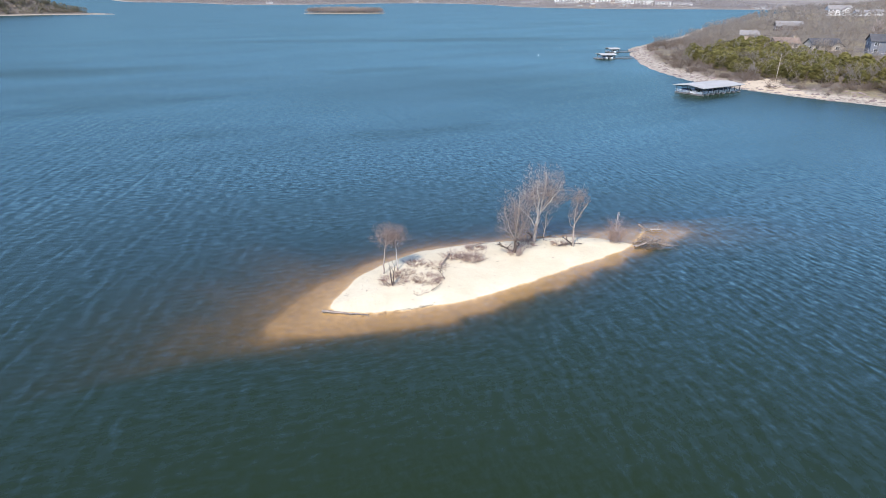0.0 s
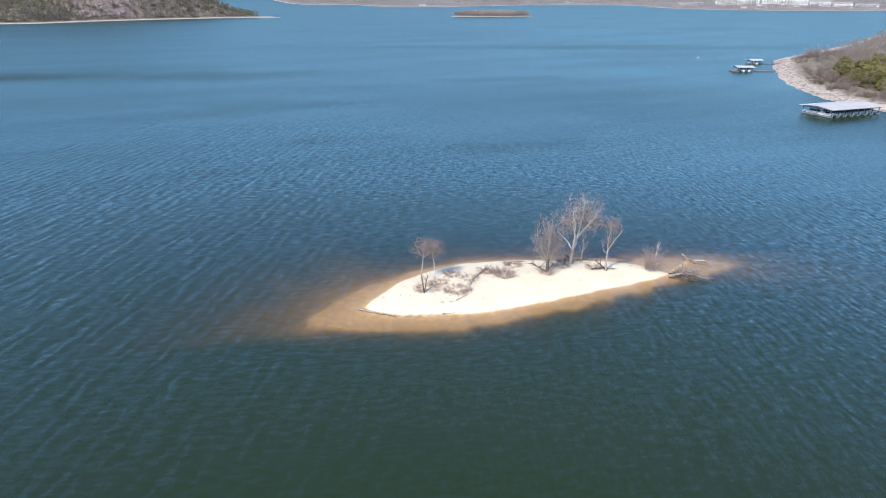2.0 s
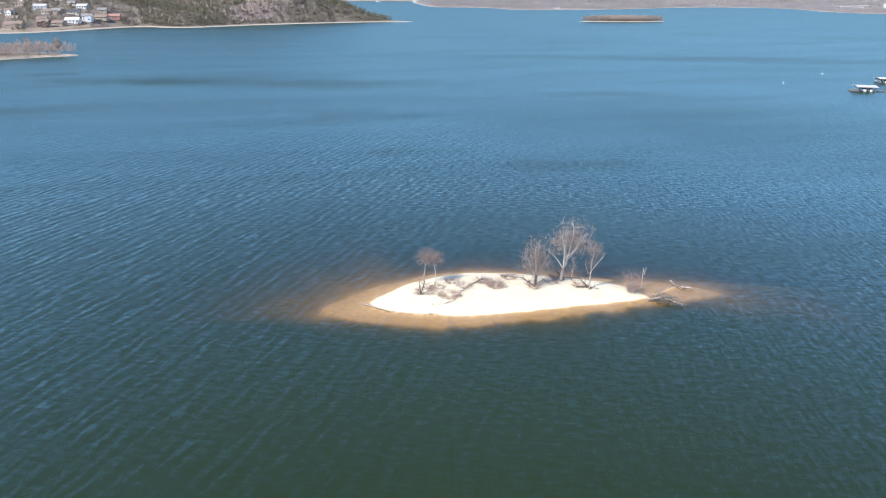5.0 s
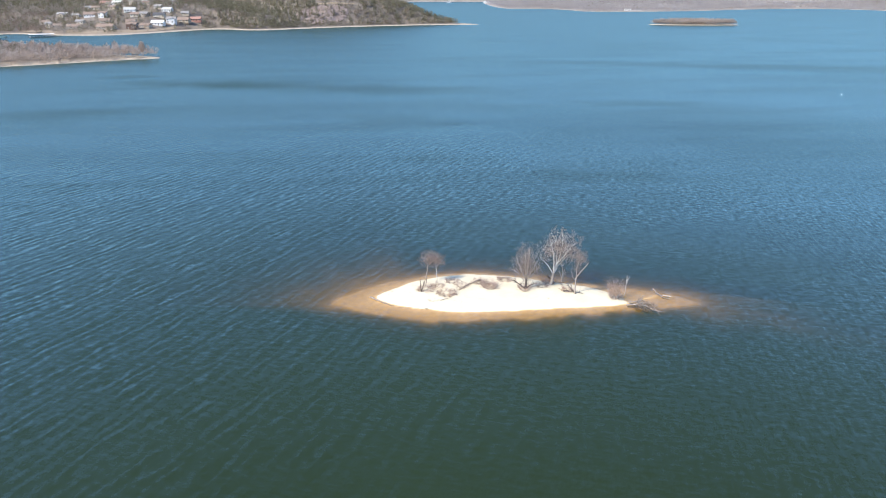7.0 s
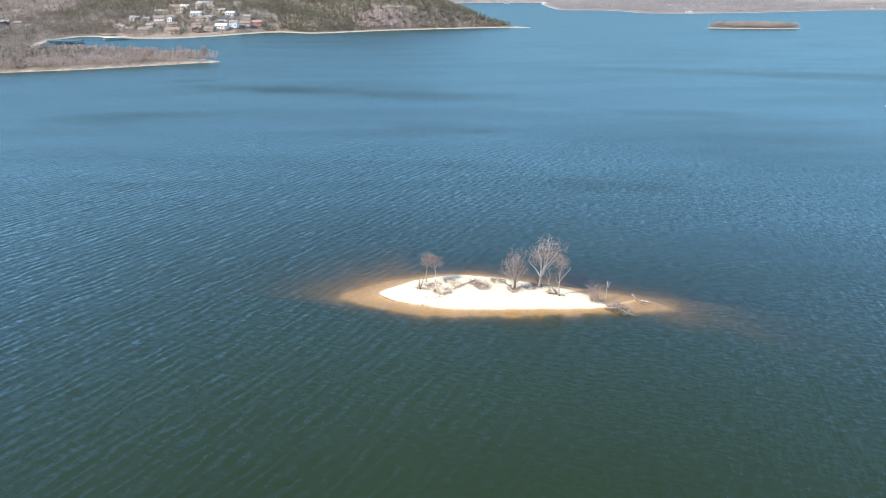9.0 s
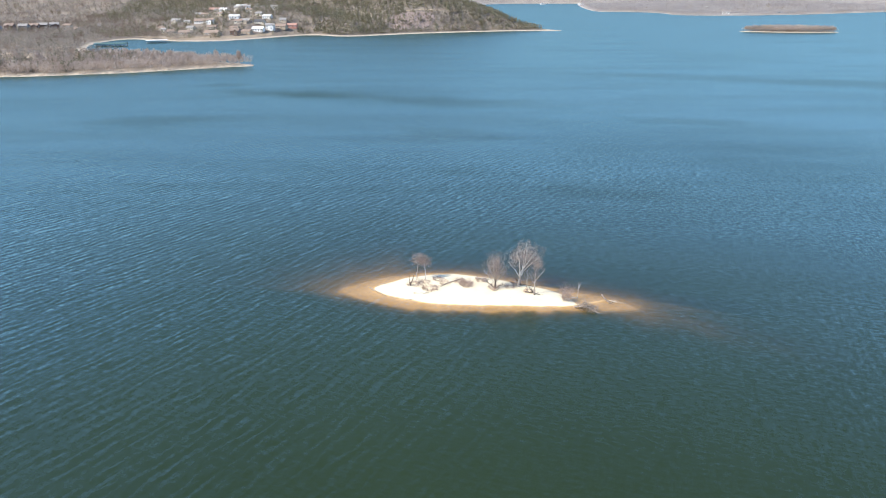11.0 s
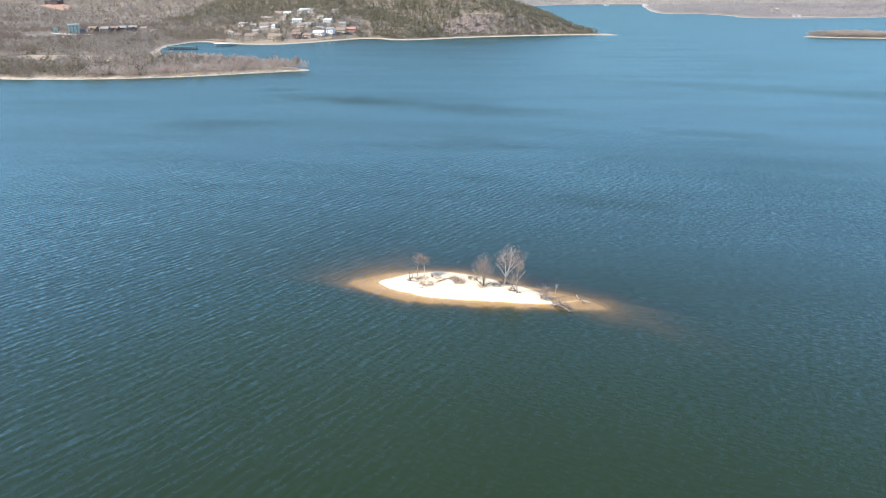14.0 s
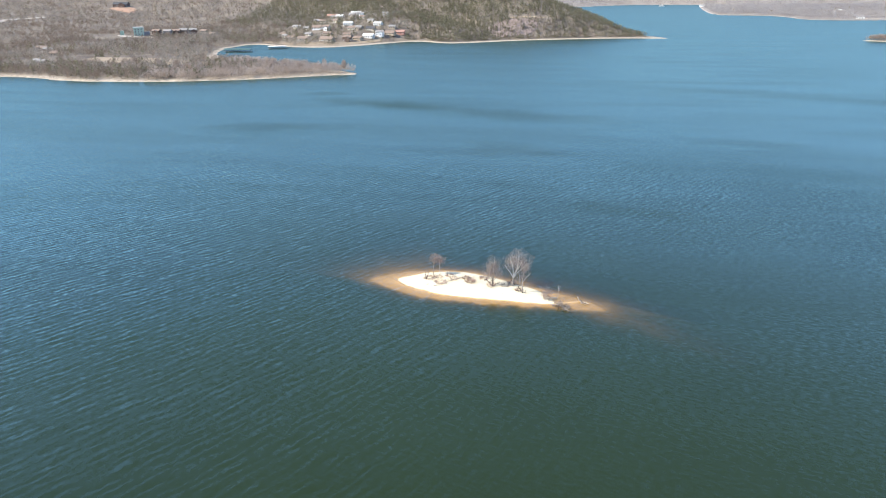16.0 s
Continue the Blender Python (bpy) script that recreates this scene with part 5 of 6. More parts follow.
draped("ground_foreshore", [(-500, 724), (-436, 694), (-410, 688), (-378, 688), (-356, 704), (-343, 735), (-325, 793), (-334, 798), (-362, 742), (-400, 730), (-440, 738), (-490, 746)], left_height, "meadow",
       "open tan bank between the village and the water", 0.25)
CLEARINGS += [(-495, 412, 26), (-455, 418, 28), (-410, 424, 24), (-372, 438, 18)]
CLEARINGS += [(-470, 452, 18), (-440, 448, 20), (-410, 445, 17), (-500, 452, 12)]
BLUFF = [(-196, 900), (-188, 935), (-170, 960), (-132, 968), (-119, 955), (-124, 926), (-148, 904), (-172, 884)]
draped("rock_bluff", BLUFF, lambda x, y: left_height(x, y) + 1.1 * ripple(x, y, 9, 4) + 0.7 * ripple(x, y, 4, 2), "rock", "pinkish-grey broken rock bluff above the lake", 0.9)
draped("ground_bluff_ledge", [(-172, 966), (-150, 978), (-112, 984), (-112, 978), (-148, 971), (-170, 961)], left_height, "meadow", "narrow bare ledge along the bluff's top", 0.6)
CLEARINGS += [(-165, 968, 9), (-148, 974, 9), (-130, 978, 9), (-115, 981, 9)]


def wall_by_the_lake():
    z = float(left_height(np.array([-530.0]), np.array([352.0]))[0])
    top = thing("timber_fence", pose(-529, 351, z, 0, 0, 22), "long low dark timber fence above the beach", "fence")
    for i in range(12):
        part("fence_panel", boxed(-24 + i * 4 + 0.1, -0.06, -0.5, -24 + i * 4 + 3.9, 0.06, 1.7), "brown_wall", top)
        part("fence_post", boxed(-24 + i * 4 - 0.1, -0.1, -0.8, -24 + i * 4 + 0.1, 0.1, 1.9), "brown_wall", top)


wall_by_the_lake()


def apartment_block(n, x, y, w, storeys, turn, roof="grey_roof"):
    z = float(far_height(np.array([x]), np.array([y]))[0])
    top = thing("apartment_block", pose(x, y, z, 0, 0, turn), "long white apartment block on the far shore", "building", "white apartment blocks")
    h = 3.1 * storeys
    part("wall", gable_walls(w, 15, h, 3.4, 4), "white_wall", top)
    part("roof", gable(bmesh.new(), w, 15, h + 0.02, 3.4, 0.8, 0.4), roof, top)
    for i in range(int(w / 9)):
        bx = -w / 2 + 4.5 + i * 9
        part("bay", boxed(bx - 2.6, -9.2, -3, bx + 2.6, -7.4, h - 0.3), "white_wall", top)
        for level in range(storeys):
            window(top, bx, -9.22, 1.7 + 3.1 * level, 3.4, 1.7)
            window(top, bx + 4.4, -7.52, 1.7 + 3.1 * level, 1.8, 1.7)


for n, (x, y, w, storeys) in enumerate([(1440, 1790, 40, 3), (1500, 1800, 34, 3), (1475, 1640, 56, 4), (1512, 1585, 60, 4), (1562, 1540, 60, 4), (1610, 1500, 58, 4), (1668, 1470, 54, 4), (1720, 1440, 50, 4), (1790, 1420, 60, 3)]):
    apartment_block(n, x, y, w, storeys, -36 - 2 * n + 6 * (n % 3))
for n in range(30):
    rng = random.Random(900 + n)
    x = rng.uniform(280, 2100)
    for y in range(1100, 3000, 20):
        if float(inside_by(np.array([x]), np.array([float(y)]), FAR_R)[0]) > 45 + 190 * (n % 5) / 4:
            house(900 + n, x, y, far_height, rng.uniform(11, 20), rng.uniform(9, 12), 1 + n % 2, rng.uniform(-30, 10), ("white_wall", "cream_wall", "tan_wall")[n % 3], ("grey_roof", "brown_roof", "metal_roof")[n % 3],
                  "small pale house on the distant shore", group="houses on the distant shore")
            break


draped("ground_sand_landing", [(183, 88), (190, 93), (200, 93), (206, 88), (199, 82), (192, 76), (187, 62), (185, 48), (183.5, 60), (183, 74)], right_height, "tan_sand", "small tan sand landing beside the boat dock", 0.05)


house(330, 322, 3800, far_height, 36, 16, 2, 5, "white_wall", "metal_roof", "long white house on the far point", group="houses on the distant shore")

# ---- boat docks, boats and buoys ----
def boat(x, y, turn, length=6.0, cover=False, pontoon=False):
    top = thing("motor_boat", pose(x, y, 0.12, 0, 0, turn), "white motor boat with dark canvas cover in its slip" if cover else "white motor boat moored in its slip", "boat", "moored boats")
    bm = bmesh.new()
    rings = []
    for k, half, keel in ((0.0, 0.95, -0.25), (0.3, 1.1, -0.3), (0.6, 1.05, -0.3), (0.82, 0.7, -0.2), (1.0, 0.06, 0.25)):
        px = -length / 2 + k * length
        rings.append([bm.verts.new(p) for p in ((px, -half, 0.75 + 0.15 * k), (px, -half * 0.8, 0.1), (px, 0, keel), (px, half * 0.8, 0.1), (px, half, 0.75 + 0.15 * k))])
    for a, b in zip(rings, rings[1:]):
        for i in range(4):
            bm.faces.new((a[i], b[i], b[i + 1], a[i + 1]))
        bm.faces.new((a[0], a[4], b[4], b[0]))
    bm.faces.new(rings[0])
    bm.faces.new(rings[-1])
    bmesh.ops.recalc_face_normals(bm, faces=bm.faces)
    part("hull", bm, "hull", top)
    if cover:
        part("cover", boxed(-length * 0.42, -0.85, 0.8, length * 0.2, 0.85, 1.35, bevel=0.25), "canvas", top)
    else:
        part("windscreen", boxed(length * 0.02, -0.8, 0.85, length * 0.08, 0.8, 1.35, bevel=0.04), "glass", top)
        part("seat", boxed(-length * 0.35, -0.8, 0.84, -length * 0.2, 0.8, 1.2, bevel=0.08), "hull", top)
    part("outboard", boxed(-length / 2 - 0.35, -0.2, 0.2, -length / 2, 0.2, 1.15, bevel=0.08), "steel", top)
    return top


def boat_dock(x, y, turn, w, d, eave, rise, roof, label, slips, gangway=0.0, group="covered boat docks"):
    """A floating dock with fingers, posts, rails and a low pitched roof; its long side lies along x."""
    top = thing("boat_dock", pose(x, y, 0, 0, 0, turn), label, "dock", group)
    part("roof", gable(bmesh.new(), w, d, eave, rise, 0.7, 0.16), roof, top)
    part("walkway", boxed(-w / 2, -0.9, 0.1, w / 2, 0.9, 0.45), "deck", top)
    for i in range(slips + 1):
        px = -w / 2 + 0.35 + i * (w - 0.7) / slips
        part("finger", boxed(px - 0.35, -d / 2, 0.1, px + 0.35, d / 2, 0.43), "deck", top)
        for py in (-d / 2 + 0.25, 0.0, d / 2 - 0.25):
            part("post", boxed(px - 0.09, py - 0.09, -0.3, px + 0.09, py + 0.09, eave + (rise if py == 0 else 0.05)), "steel", top)
        part("truss", boxed(px - 0.07, -d / 2 + 0.1, eave - 0.35, px + 0.07, d / 2 - 0.1, eave - 0.1), "steel", top)
    for py in (-d / 2 + 0.2, d / 2 - 0.2):
        part("eave_beam", boxed(-w / 2, py - 0.08, eave - 0.4, w / 2, py + 0.08, eave - 0.02), "steel", top)
    for sx in (-1, 1):
        for h in (0.75, 1.15):
            part("rail", boxed(sx * (w / 2 - 0.05) - 0.04, -d / 2, h, sx * (w / 2 - 0.05) + 0.04, d / 2, h + 0.07), "hull", top)
    if gangway:
        part("gangway", boxed(w / 2 + 0.05, -0.8, 0.15, w / 2 + gangway, 0.8, 0.4), "deck", top)
        for py in (-0.78, 0.74):
            part("rail", boxed(w / 2 + 0.05, py, 1.0, w / 2 + gangway, py + 0.05, 1.07), "steel", top)
    return top


boat_dock(164.8, 86.6, 2, 20.4, 10.4, 2.5, 0.5, "metal_roof", "long covered boat dock with pale metal roof", 7, 0.0)
for i, (px, py, cover) in enumerate([(156.6, 84.4, False), (159.3, 84.3, False), (162.2, 84.5, True), (165.2, 84.5, False), (168.0, 84.6, True), (170.9, 84.7, False), (173.2, 84.8, False),
                                     (157.0, 89.6, True), (163.0, 89.7, False), (168.6, 89.8, False)]):
    boat(px, py, -88 if py < 86 else 92, 4.7, cover)
ramp_top = thing("dock_ramp", pose(175.3, 87.2, 0.0, 0, 0, 28), "narrow grey ramp from the dock to the beach", "ramp")
part("tread", boxed(0, -0.7, 0.46, 11.5, 0.7, 0.6), "deck", ramp_top)
for py in (-0.68, 0.63):
    part("rail", boxed(0, py, 1.4, 11.5, py + 0.05, 1.47), "steel", ramp_top)
    for k in range(6):
        part("rail_post", boxed(0.1 + k * 2.25, py, 0.6, 0.16 + k * 2.25, py + 0.05, 1.4), "steel", ramp_top)
boat_dock(224.0, 192.4, -20, 7.2, 6.2, 2.1, 0.4, "metal_roof", "small covered boat dock off the point", 3, 11.0)
boat(222.9, 191.2, -110, 4.4, True)
boat(225.3, 190.4, -110, 4.4)
part("swim_deck", boxed(-6.2, -2.6, 0.1, -3.7, 1.8, 0.42), "deck", bpy.data.objects["boat_dock.001"])
boat_dock(256.0, 219.5, -12, 5.6, 5.4, 2.1, 0.4, "metal_roof", "small pale-roofed boat dock off the point", 3, 14.0)
boat(256.0, 218.2, -102, 4.4)
boat_dock(-419, 649, 42, 23, 7.0, 3.0, 0.45, "white_wall", "white-roofed boat dock in the cove", 7, 5.0)
boat_dock(-441, 592, 14, 33, 10, 3.0, 0.8, "green_roof", "dark green roofed boat dock in the cove", 10, 0.0)
for i in range(8):
    boat(-455 + i * 3.7, 586.6 + i * 0.93, -76, 5.0, i % 2 == 0)


def excursion_boat(x, y, turn):
    """A far white passenger boat of three stacked decks."""
    top = thing("excursion_boat", pose(x, y, 0.0, 0, 0, turn), "large white passenger boat far off in the channel", "boat")
    bm = bmesh.new()
    rings = []
    for k, half, keel in ((0.0, 3.6, -0.6), (0.25, 4.2, -0.8), (0.75, 4.0, -0.8), (0.92, 2.2, -0.5), (1.0, 0.2, 0.4)):
        px = -16 + 32 * k
        rings.append([bm.verts.new(p) for p in ((px, -half, 2.2 + 0.6 * k), (px, -half * 0.85, 0.0), (px, 0, keel), (px, half * 0.85, 0.0), (px, half, 2.2 + 0.6 * k))])
    for a, b in zip(rings, rings[1:]):
        for i in range(4):
            bm.faces.new((a[i], b[i], b[i + 1], a[i + 1]))
        bm.faces.new((a[0], a[4], b[4], b[0]))
    bm.faces.new(rings[0])
    bm.faces.new(rings[-1])
    bmesh.ops.recalc_face_normals(bm, faces=bm.faces)
    part("hull", bm, "hull", top)
    for i, (x0, x1, half) in enumerate(((-15, 9, 3.7), (-14, 6, 3.3), (-6, 3, 2.2))):
        z = 2.3 + 3.0 * i
        part("cabin", boxed(x0, -half, z, x1, half, z + 2.7, bevel=0.1), "white_wall", top)
        part("deck_roof", boxed(x0 - 0.6, -half - 0.5, z + 2.75, x1 + 0.8, half + 0.5, z + 2.95), "white_wall", top)
        for side in (-1, 1):
            part("window_band", boxed(x0 + 1, side * (half + 0.02) - 0.03, z + 1.0, x1 - 1, side * (half + 0.02) + 0.03, z + 1.9), "glass", top)
    bm = bmesh.new()
    bmesh.ops.create_cone(bm, cap_ends=True, segments=12, radius1=0.5, radius2=0.45, depth=3.4, matrix=Matrix.Translation((-8.5, 0, 10.0)))
    part("funnel", bm, "steel", top)


excursion_boat(112, 3950, 15)


def buoy(x, y, size=0.45):
    top = thing("buoy", pose(x, y, 0), "white mooring buoy afloat on the lake", "buoy", "mooring buoys")
    bm = bmesh.new()
    bmesh.ops.create_uvsphere(bm, u_segments=14, v_segments=9, radius=size)
    for v in bm.verts:
        v.co.z = v.co.z * (1.35 if v.co.z > 0 else 0.8) + 0.15
    part("float", bm, "buoy", top)
    bm = bmesh.new()
    bmesh.ops.create_cone(bm, cap_ends=True, segments=10, radius1=0.05, radius2=0.04, depth=0.3, matrix=Matrix.Translation((0, 0, size * 1.35 + 0.25)))
    part("stem", bm, "buoy", top)


buoy(203.4, 220.7, 0.18)
buoy(250.4, 256.9, 0.18)


def utility_pole(x, y, tall, lean):
    z = float(right_height(np.array([x]), np.array([y]))[0])
    top = thing("utility_pole", pose(x, y, z, 0, lean, 0), "tall pale leaning wooden pole above the beach", "pole")
    bm = bmesh.new()
    bmesh.ops.create_cone(bm, cap_ends=True, segments=12, radius1=0.15, radius2=0.09, depth=tall + 1, matrix=Matrix.Translation((0, 0, tall / 2 - 0.5)))
    part("shaft", bm, "pole_wood", top)
    part("cap", boxed(-0.16, -0.16, tall, 0.16, 0.16, tall + 0.12, bevel=0.03), "steel", top)


utility_pole(203.5, 87.5, 9.0, 3)


def storage_box(x, y):
    z = float(right_height(np.array([x]), np.array([y]))[0])
    top = thing("storage_box", pose(x, y, z, 0, 0, 30), "small pale storage box at the top of the beach", "box")
    part("body", boxed(-0.75, -0.5, -0.3, 0.75, 0.5, 0.75, bevel=0.05), "metal_roof", top)
    part("lid", boxed(-0.8, -0.55, 0.75, 0.8, 0.55, 0.85, bevel=0.03), "grey_roof", top)


storage_box(201, 99)


# ---- planting the woods, last ----
TWIGGY = {"kids": [6, 4, 3], "spread": [0.75, 0.7, 0.7], "shrink": [0.5, 0.5, 0.5], "levels": 4, "wander": 0.15, "lift": 0.05, "from": 0.25, "thin": 0.012}
SHRUBBY = {"kids": [6, 4], "spread": [0.8, 0.8], "shrink": [0.55, 0.55], "levels": 3, "wander": 0.2, "lift": 0.05, "from": 0.08, "thin": 0.012}
BARE_FAR = [bare_shape(k, 9.5, 6.4, 34, 0.38) for k in range(6)]
BARE_NEAR = [limbed_shape(40 + k, 9.0, 4.0, TWIGGY) for k in range(5)]
BUSH_NEAR = [np.concatenate([limbed_shape(60 + 7 * k + j, 4.2, 8.0, SHRUBBY) for j in range(3)]) for k in range(4)]
BARE_DISTANT = [bare_shape(90 + k, 9.5, 7.0, 15, 0.7) for k in range(5)]
SCRUB_FAR = [bare_shape(80 + k, 5.5, 4.0, 50, 0.17) for k in range(5)]
CEDAR_FAR = [cedar_shape(20 + k, 9.5, 3.1, 27) for k in range(5)]
CEDAR_NEAR = [cedar_shape(30 + k, 4.9, 3.0, 520, 0.48) for k in range(5)]


def evergreen(x, y):
    """Where cedars thicken on the left-hand hills."""
    south_face = smooth((y - 850) / 120) * smooth((x + 520) / 120)
    behind = smooth((y - 900) / 110) * smooth((x + 820) / 180)
    east = smooth((x + 325 + 12 * ripple(x, y, 40, 1)) / 40) * smooth((y - 770) / 50)
    homes = 0.5 * np.exp(-((x + 415) / 130) ** 2 - ((y - 840) / 110) ** 2)
    return np.clip(np.maximum(np.maximum(np.maximum(south_face, east) * (0.88 - 0.40 * smooth((x + 185) / 60)), homes), behind * 0.8) + 0.16 * ripple(x, y, 120, 3) + 0.4 * smooth(2.2 * ripple(x, y, 75, 5) - 0.7) + 0.05, 0.02, 0.88)


def village(x, y):
    """Thin the trees among the village houses and leave its foreshore open."""
    k = ((x + 415) / 125) ** 2 + ((y - 835) / 105) ** 2
    return np.where((k < 1) & (y < 742 + 0.25 * (x + 415)), 1.0, np.where(k < 1, 0.25, 0.0))


def left_bare(x, y, z, c):
    d = inside_by(x, y, LEFT_R)
    c = np.where(((c * 977) % 1.0) < village(x, y), -1.0, c)
    cliff = inside_by(x, y, BLUFF) > -3
    return (z > np.where((y > 520) & (x < -400), 0.6, 1.3)) & (d > np.where((y > 520) & (x < -400), 3, 9)) & ~is_open(x, y) & (c > evergreen(x, y)) & ~(cliff & (c < 0.62))


def left_cedar(x, y, z, c):
    d = inside_by(x, y, LEFT_R)
    c = np.where(((c * 977) % 1.0) < village(x, y), 2.0, c)
    cliff = inside_by(x, y, BLUFF) > -3
    return (z > 1.3) & (d > np.where(y > 760, 7, 12)) & ~is_open(x, y) & (c < evergreen(x, y)) & ~(cliff & (c < 0.3))


near_left = np.concatenate([spots_on(1, -700, 100, 280, 1250, 23000, left_height, left_bare), spots_on(2, -1350, -690, 150, 1300, 13000, left_height, left_bare)])
brown = ripple(near_left[:, 0], near_left[:, 1], 140, 6) + 0.5 * ripple(near_left[:, 0], near_left[:, 1], 45, 2) + 0.7 * np.exp(-((near_left[:, 0] + 760) / 190) ** 2 - ((near_left[:, 1] - 690) / 190) ** 2) > 0.05
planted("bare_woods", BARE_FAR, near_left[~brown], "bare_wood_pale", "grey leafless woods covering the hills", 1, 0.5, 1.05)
planted("bare_woods", BARE_FAR, near_left[brown], "bare_wood", "brown leafless thickets among the grey woods", 14, 0.4, 0.9)
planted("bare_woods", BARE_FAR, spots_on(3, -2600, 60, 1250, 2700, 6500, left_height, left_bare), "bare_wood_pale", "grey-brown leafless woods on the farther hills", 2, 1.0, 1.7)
planted("cedar_woods", CEDAR_FAR, np.concatenate([spots_on(4, -700, 100, 300, 1250, 56000, left_height, left_cedar), spots_on(5, -1350, -690, 150, 1300, 9000, left_height, left_cedar)]), "dark_cedar",
        "dark olive cedar woods on the hillside", 3, 0.45, 0.88)
planted("cedar_woods", CEDAR_FAR, spots_on(6, -2600, 60, 1250, 2700, 8000, left_height, left_cedar), "dark_cedar", "dark olive cedar woods on the farther hills", 4, 1.0, 1.6)


def spit(x, y, z, c):
    d = inside_by(x, y, LEFT_R)
    return (z > 0.3) & (d > 1.2) & (y < 520) & (d < 45)


planted("shore_scrub", SCRUB_FAR, spots_on(19, -620, -330, 280, 480, 1900, left_height, lambda x, y, z, c: spit(x, y, z, c) & ~is_open(x, y)), "bare_wood", "brown leafless scrub along the beach", 17, 0.6, 1.5)
planted("spit_scrub", SCRUB_FAR, spots_on(7, -350, -192, 280, 480, 2300, left_height, spit), "pink_scrub", "pale leafless scrub along the low spit", 5, 0.6, 1.6)
planted("shore_cedars", CEDAR_FAR, spots_on(17, -720, -300, 270, 430, 2600, left_height, lambda x, y, z, c: (inside_by(x, y, LEFT_R) > 10) & (inside_by(x, y, LEFT_R) < 58) & (c < 0.42 + 0.3 * ripple(x, y, 40, 3))), "dark_cedar",
        "scattered dark olive cedars in the belt of trees along the shore", 15, 0.5, 0.95)
planted("islet_trees", BARE_FAR, spots_on(8, 340, 522, 970, 1040, 2600, islet_height, lambda x, y, z, c: z > 0.8), "pink_scrub", "brown leafless trees crowding the small islet", 6, 0.5, 0.95)


def right_wood(x, y, z, c):
    d = inside_by(x, y, RIGHT_R)
    return (d > np.where(y > 130, 10, 7.5) + 3 * ripple(x, y, 30, 2)) & ~is_open(x, y)


def cedar_belt(x, y, z, c):
    d = inside_by(x, y, RIGHT_R)
    return (d > 24) & (d < 64) & (y < 165 + 10 * ripple(x, y, 20, 1)) & ~is_open(x, y)


planted("cedar_thicket", CEDAR_NEAR, spots_on(9, 195, 330, -30, 185, 2300, right_height, cedar_belt), "cedar", "yellow-olive cedar thicket behind the beach", 7, 0.45, 1.15)
planted("shore_brush", BUSH_NEAR, spots_on(10, 185, 330, -40, 260, 2900, right_height, lambda x, y, z, c: right_wood(x, y, z, c) & (inside_by(x, y, RIGHT_R) < 45)), "bare_wood", "tangled leafless brush above the rocky beach", 8, 0.5, 1.1)
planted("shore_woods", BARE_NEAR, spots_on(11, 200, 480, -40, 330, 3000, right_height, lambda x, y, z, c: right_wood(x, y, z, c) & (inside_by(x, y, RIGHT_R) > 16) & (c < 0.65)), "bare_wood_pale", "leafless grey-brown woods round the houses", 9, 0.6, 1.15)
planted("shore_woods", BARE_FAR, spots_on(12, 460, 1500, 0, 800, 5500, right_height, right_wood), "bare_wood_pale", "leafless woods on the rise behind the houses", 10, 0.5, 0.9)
planted("distant_woods", BARE_DISTANT, spots_on(13, 250, 2400, 1150, 3000, 15000, far_height, lambda x, y, z, c: (z > 1.3) & ~is_open(x, y)), "hazed_wood", "leafless woods on the distant shore", 11, 0.8, 1.5)
planted("distant_woods", BARE_DISTANT, spots_on(20, 250, 2000, 1150, 2450, 26000, far_height, lambda x, y, z, c: (z > 0.7) & (inside_by(x, y, FAR_R) < 90) & ~is_open(x, y)), "hazed_wood",
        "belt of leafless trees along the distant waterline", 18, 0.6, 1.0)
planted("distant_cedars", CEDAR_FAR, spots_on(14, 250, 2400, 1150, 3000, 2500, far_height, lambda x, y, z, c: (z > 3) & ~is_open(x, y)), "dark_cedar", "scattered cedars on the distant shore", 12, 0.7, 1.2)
planted("distant_woods", BARE_DISTANT, spots_on(18, 250, 1300, 2150, 4700, 7000, far_height, lambda x, y, z, c: z > 1.5), "hazed_wood", "leafless woods on the hill beyond the channel", 16, 1.0, 1.9)
planted("distant_woods", BARE_DISTANT, spots_on(15, -1800, 440, 3500, 4850, 5000, end_height, lambda x, y, z, c: z > 3), "hazed_wood", "hazy leafless woods at the channel's end", 13, 1.3, 2.2)


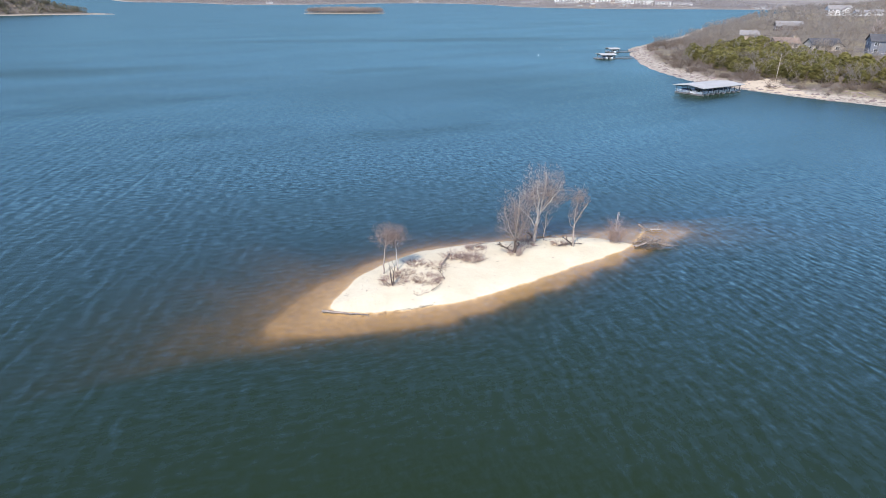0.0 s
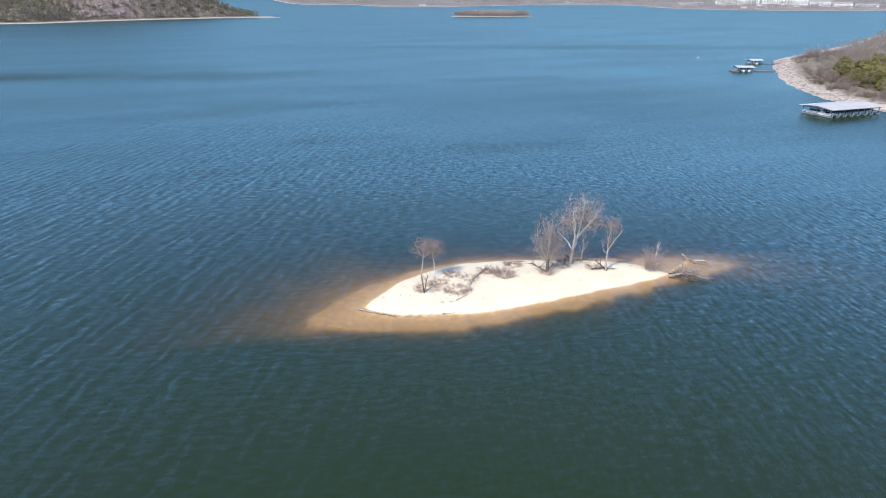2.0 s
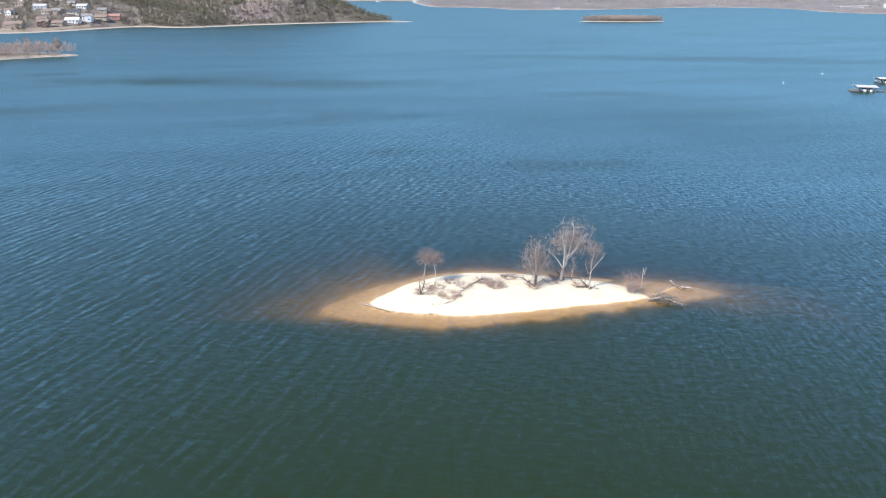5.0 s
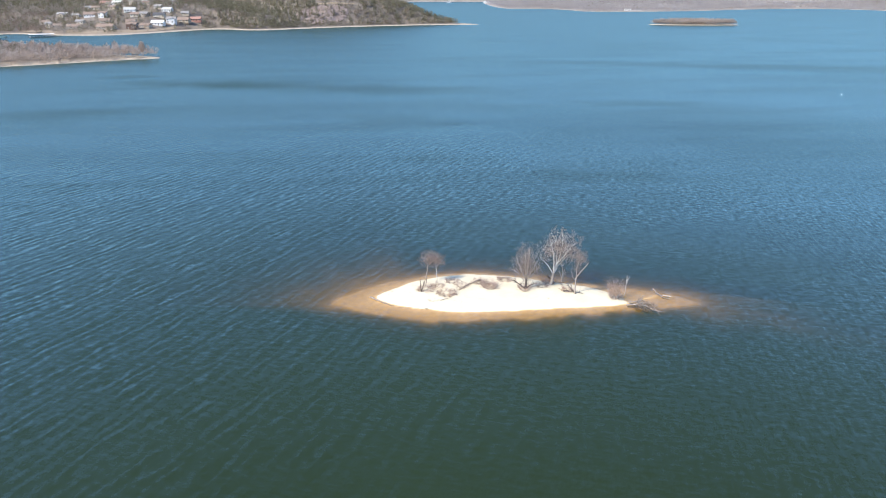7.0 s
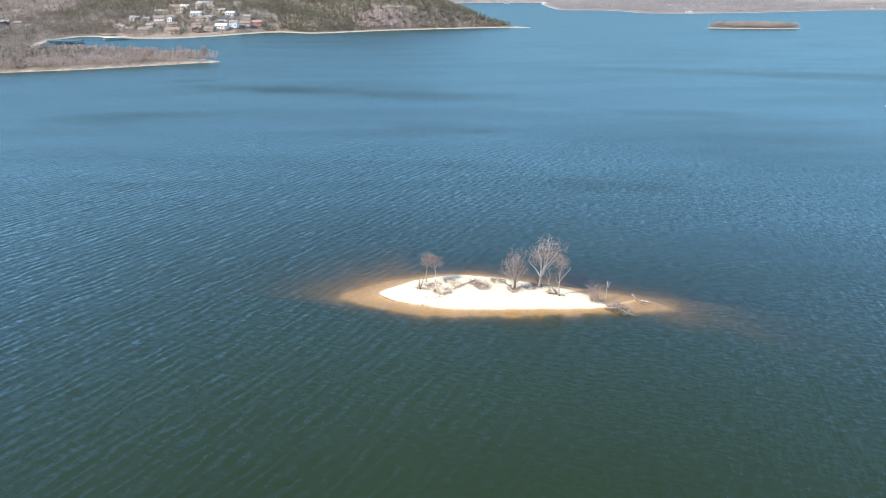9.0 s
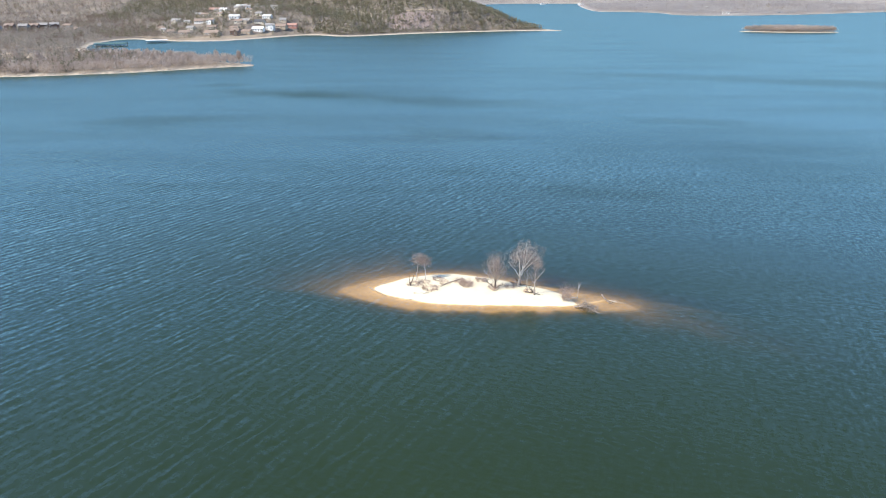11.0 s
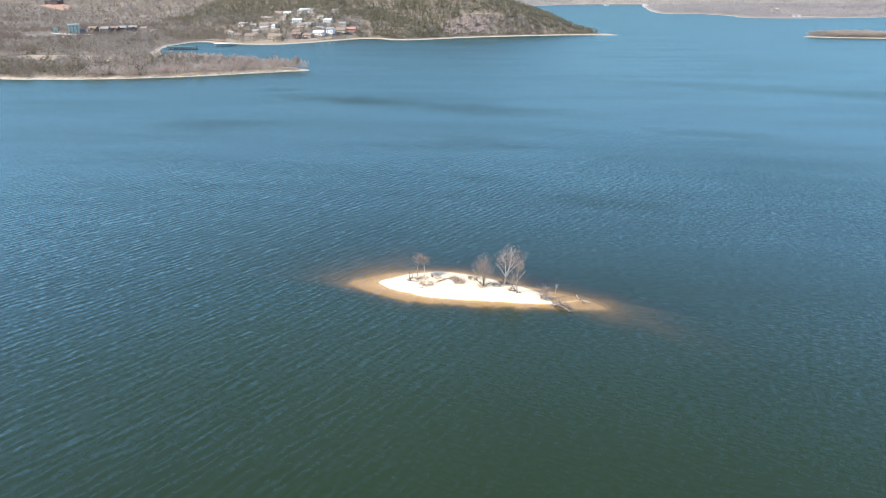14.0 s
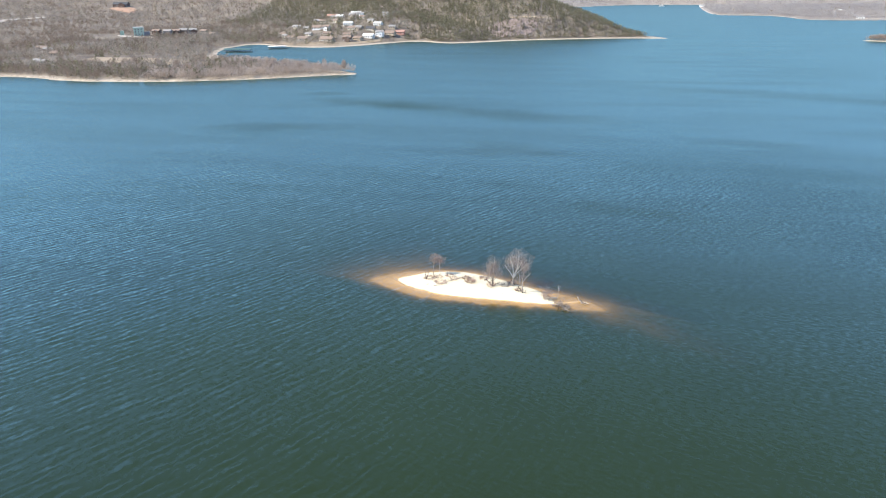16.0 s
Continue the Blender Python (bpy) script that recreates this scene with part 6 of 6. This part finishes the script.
def pale_tree(seed, x, y, height, size, width, label, material="pink_scrub"):
    z = float(height(np.array([x]), np.array([y]))[0])
    shape = bare_shape(seed, size, width, 240, 0.15)
    top = thing("bare_tree", pose(x, y, z), label, "tree", "leafless trees on the shores")
    part("trunk", tube_mesh("trunk", [((0, 0, -0.4), (0.1, 0, size * 0.45), 0.28, 0.17), ((0.1, 0, size * 0.45), (0, 0.1, size * 0.8), 0.17, 0.05)], 8, "pale_bark"), None, top)
    part("crown", mesh_of("crown", shape[3:].reshape(-1, 3), np.arange(len(shape[3:]) * 3).reshape(-1, 3), material), None, top, kind="stuff")


for k in range(44):
    rng = random.Random(500 + k)
    f = rng.random() ** 1.4
    x = -199 - 205 * f + rng.uniform(-4, 4)
    y = 412 - 60 * f + rng.uniform(0, 22) - (14 if f > 0.5 else 0)
    if float(inside_by(np.array([x]), np.array([y]), LEFT_R)[0]) > 1.5:
        pale_tree(600 + k, x, y, left_height, rng.uniform(6, 12), rng.uniform(3.2, 5.6), "pale leafless tree standing on the low spit")
pale_tree(700, 330, 118, right_height, 11, 4.5, "pale white-limbed leafless tree beside the lawn")


# ---- stones and drift strewn along the rocky beach ----
def stone_shape(seed):
    rng = np.random.default_rng(seed)
    bm = bmesh.new()
    bmesh.ops.create_icosphere(bm, subdivisions=1, radius=0.5)
    for v in bm.verts:
        v.co = Vector((v.co.x * 1.5, v.co.y * 1.1, v.co.z * 0.6)) * rng.uniform(0.75, 1.2)
    tris = np.array([[tuple(v.co) for v in f.verts] for f in bm.faces])
    bm.free()
    return tris


planted("beach_stones", [stone_shape(k) for k in range(5)], spots_on(31, 178, 300, -40, 235, 5200, right_height, lambda x, y, z, c: (inside_by(x, y, RIGHT_R) > 0.5) & (inside_by(x, y, RIGHT_R) < 15)), "rock",
        "pale broken stones along the rocky beach", 21, 0.3, 1.5)
planted("beach_drift", [limbed_shape(75 + k, 3.0, 2.0, SHRUBBY)[:40] @ np.array([[0, 0, 0.15], [0, 1, 0], [1, 0, 0]]) for k in range(4)],
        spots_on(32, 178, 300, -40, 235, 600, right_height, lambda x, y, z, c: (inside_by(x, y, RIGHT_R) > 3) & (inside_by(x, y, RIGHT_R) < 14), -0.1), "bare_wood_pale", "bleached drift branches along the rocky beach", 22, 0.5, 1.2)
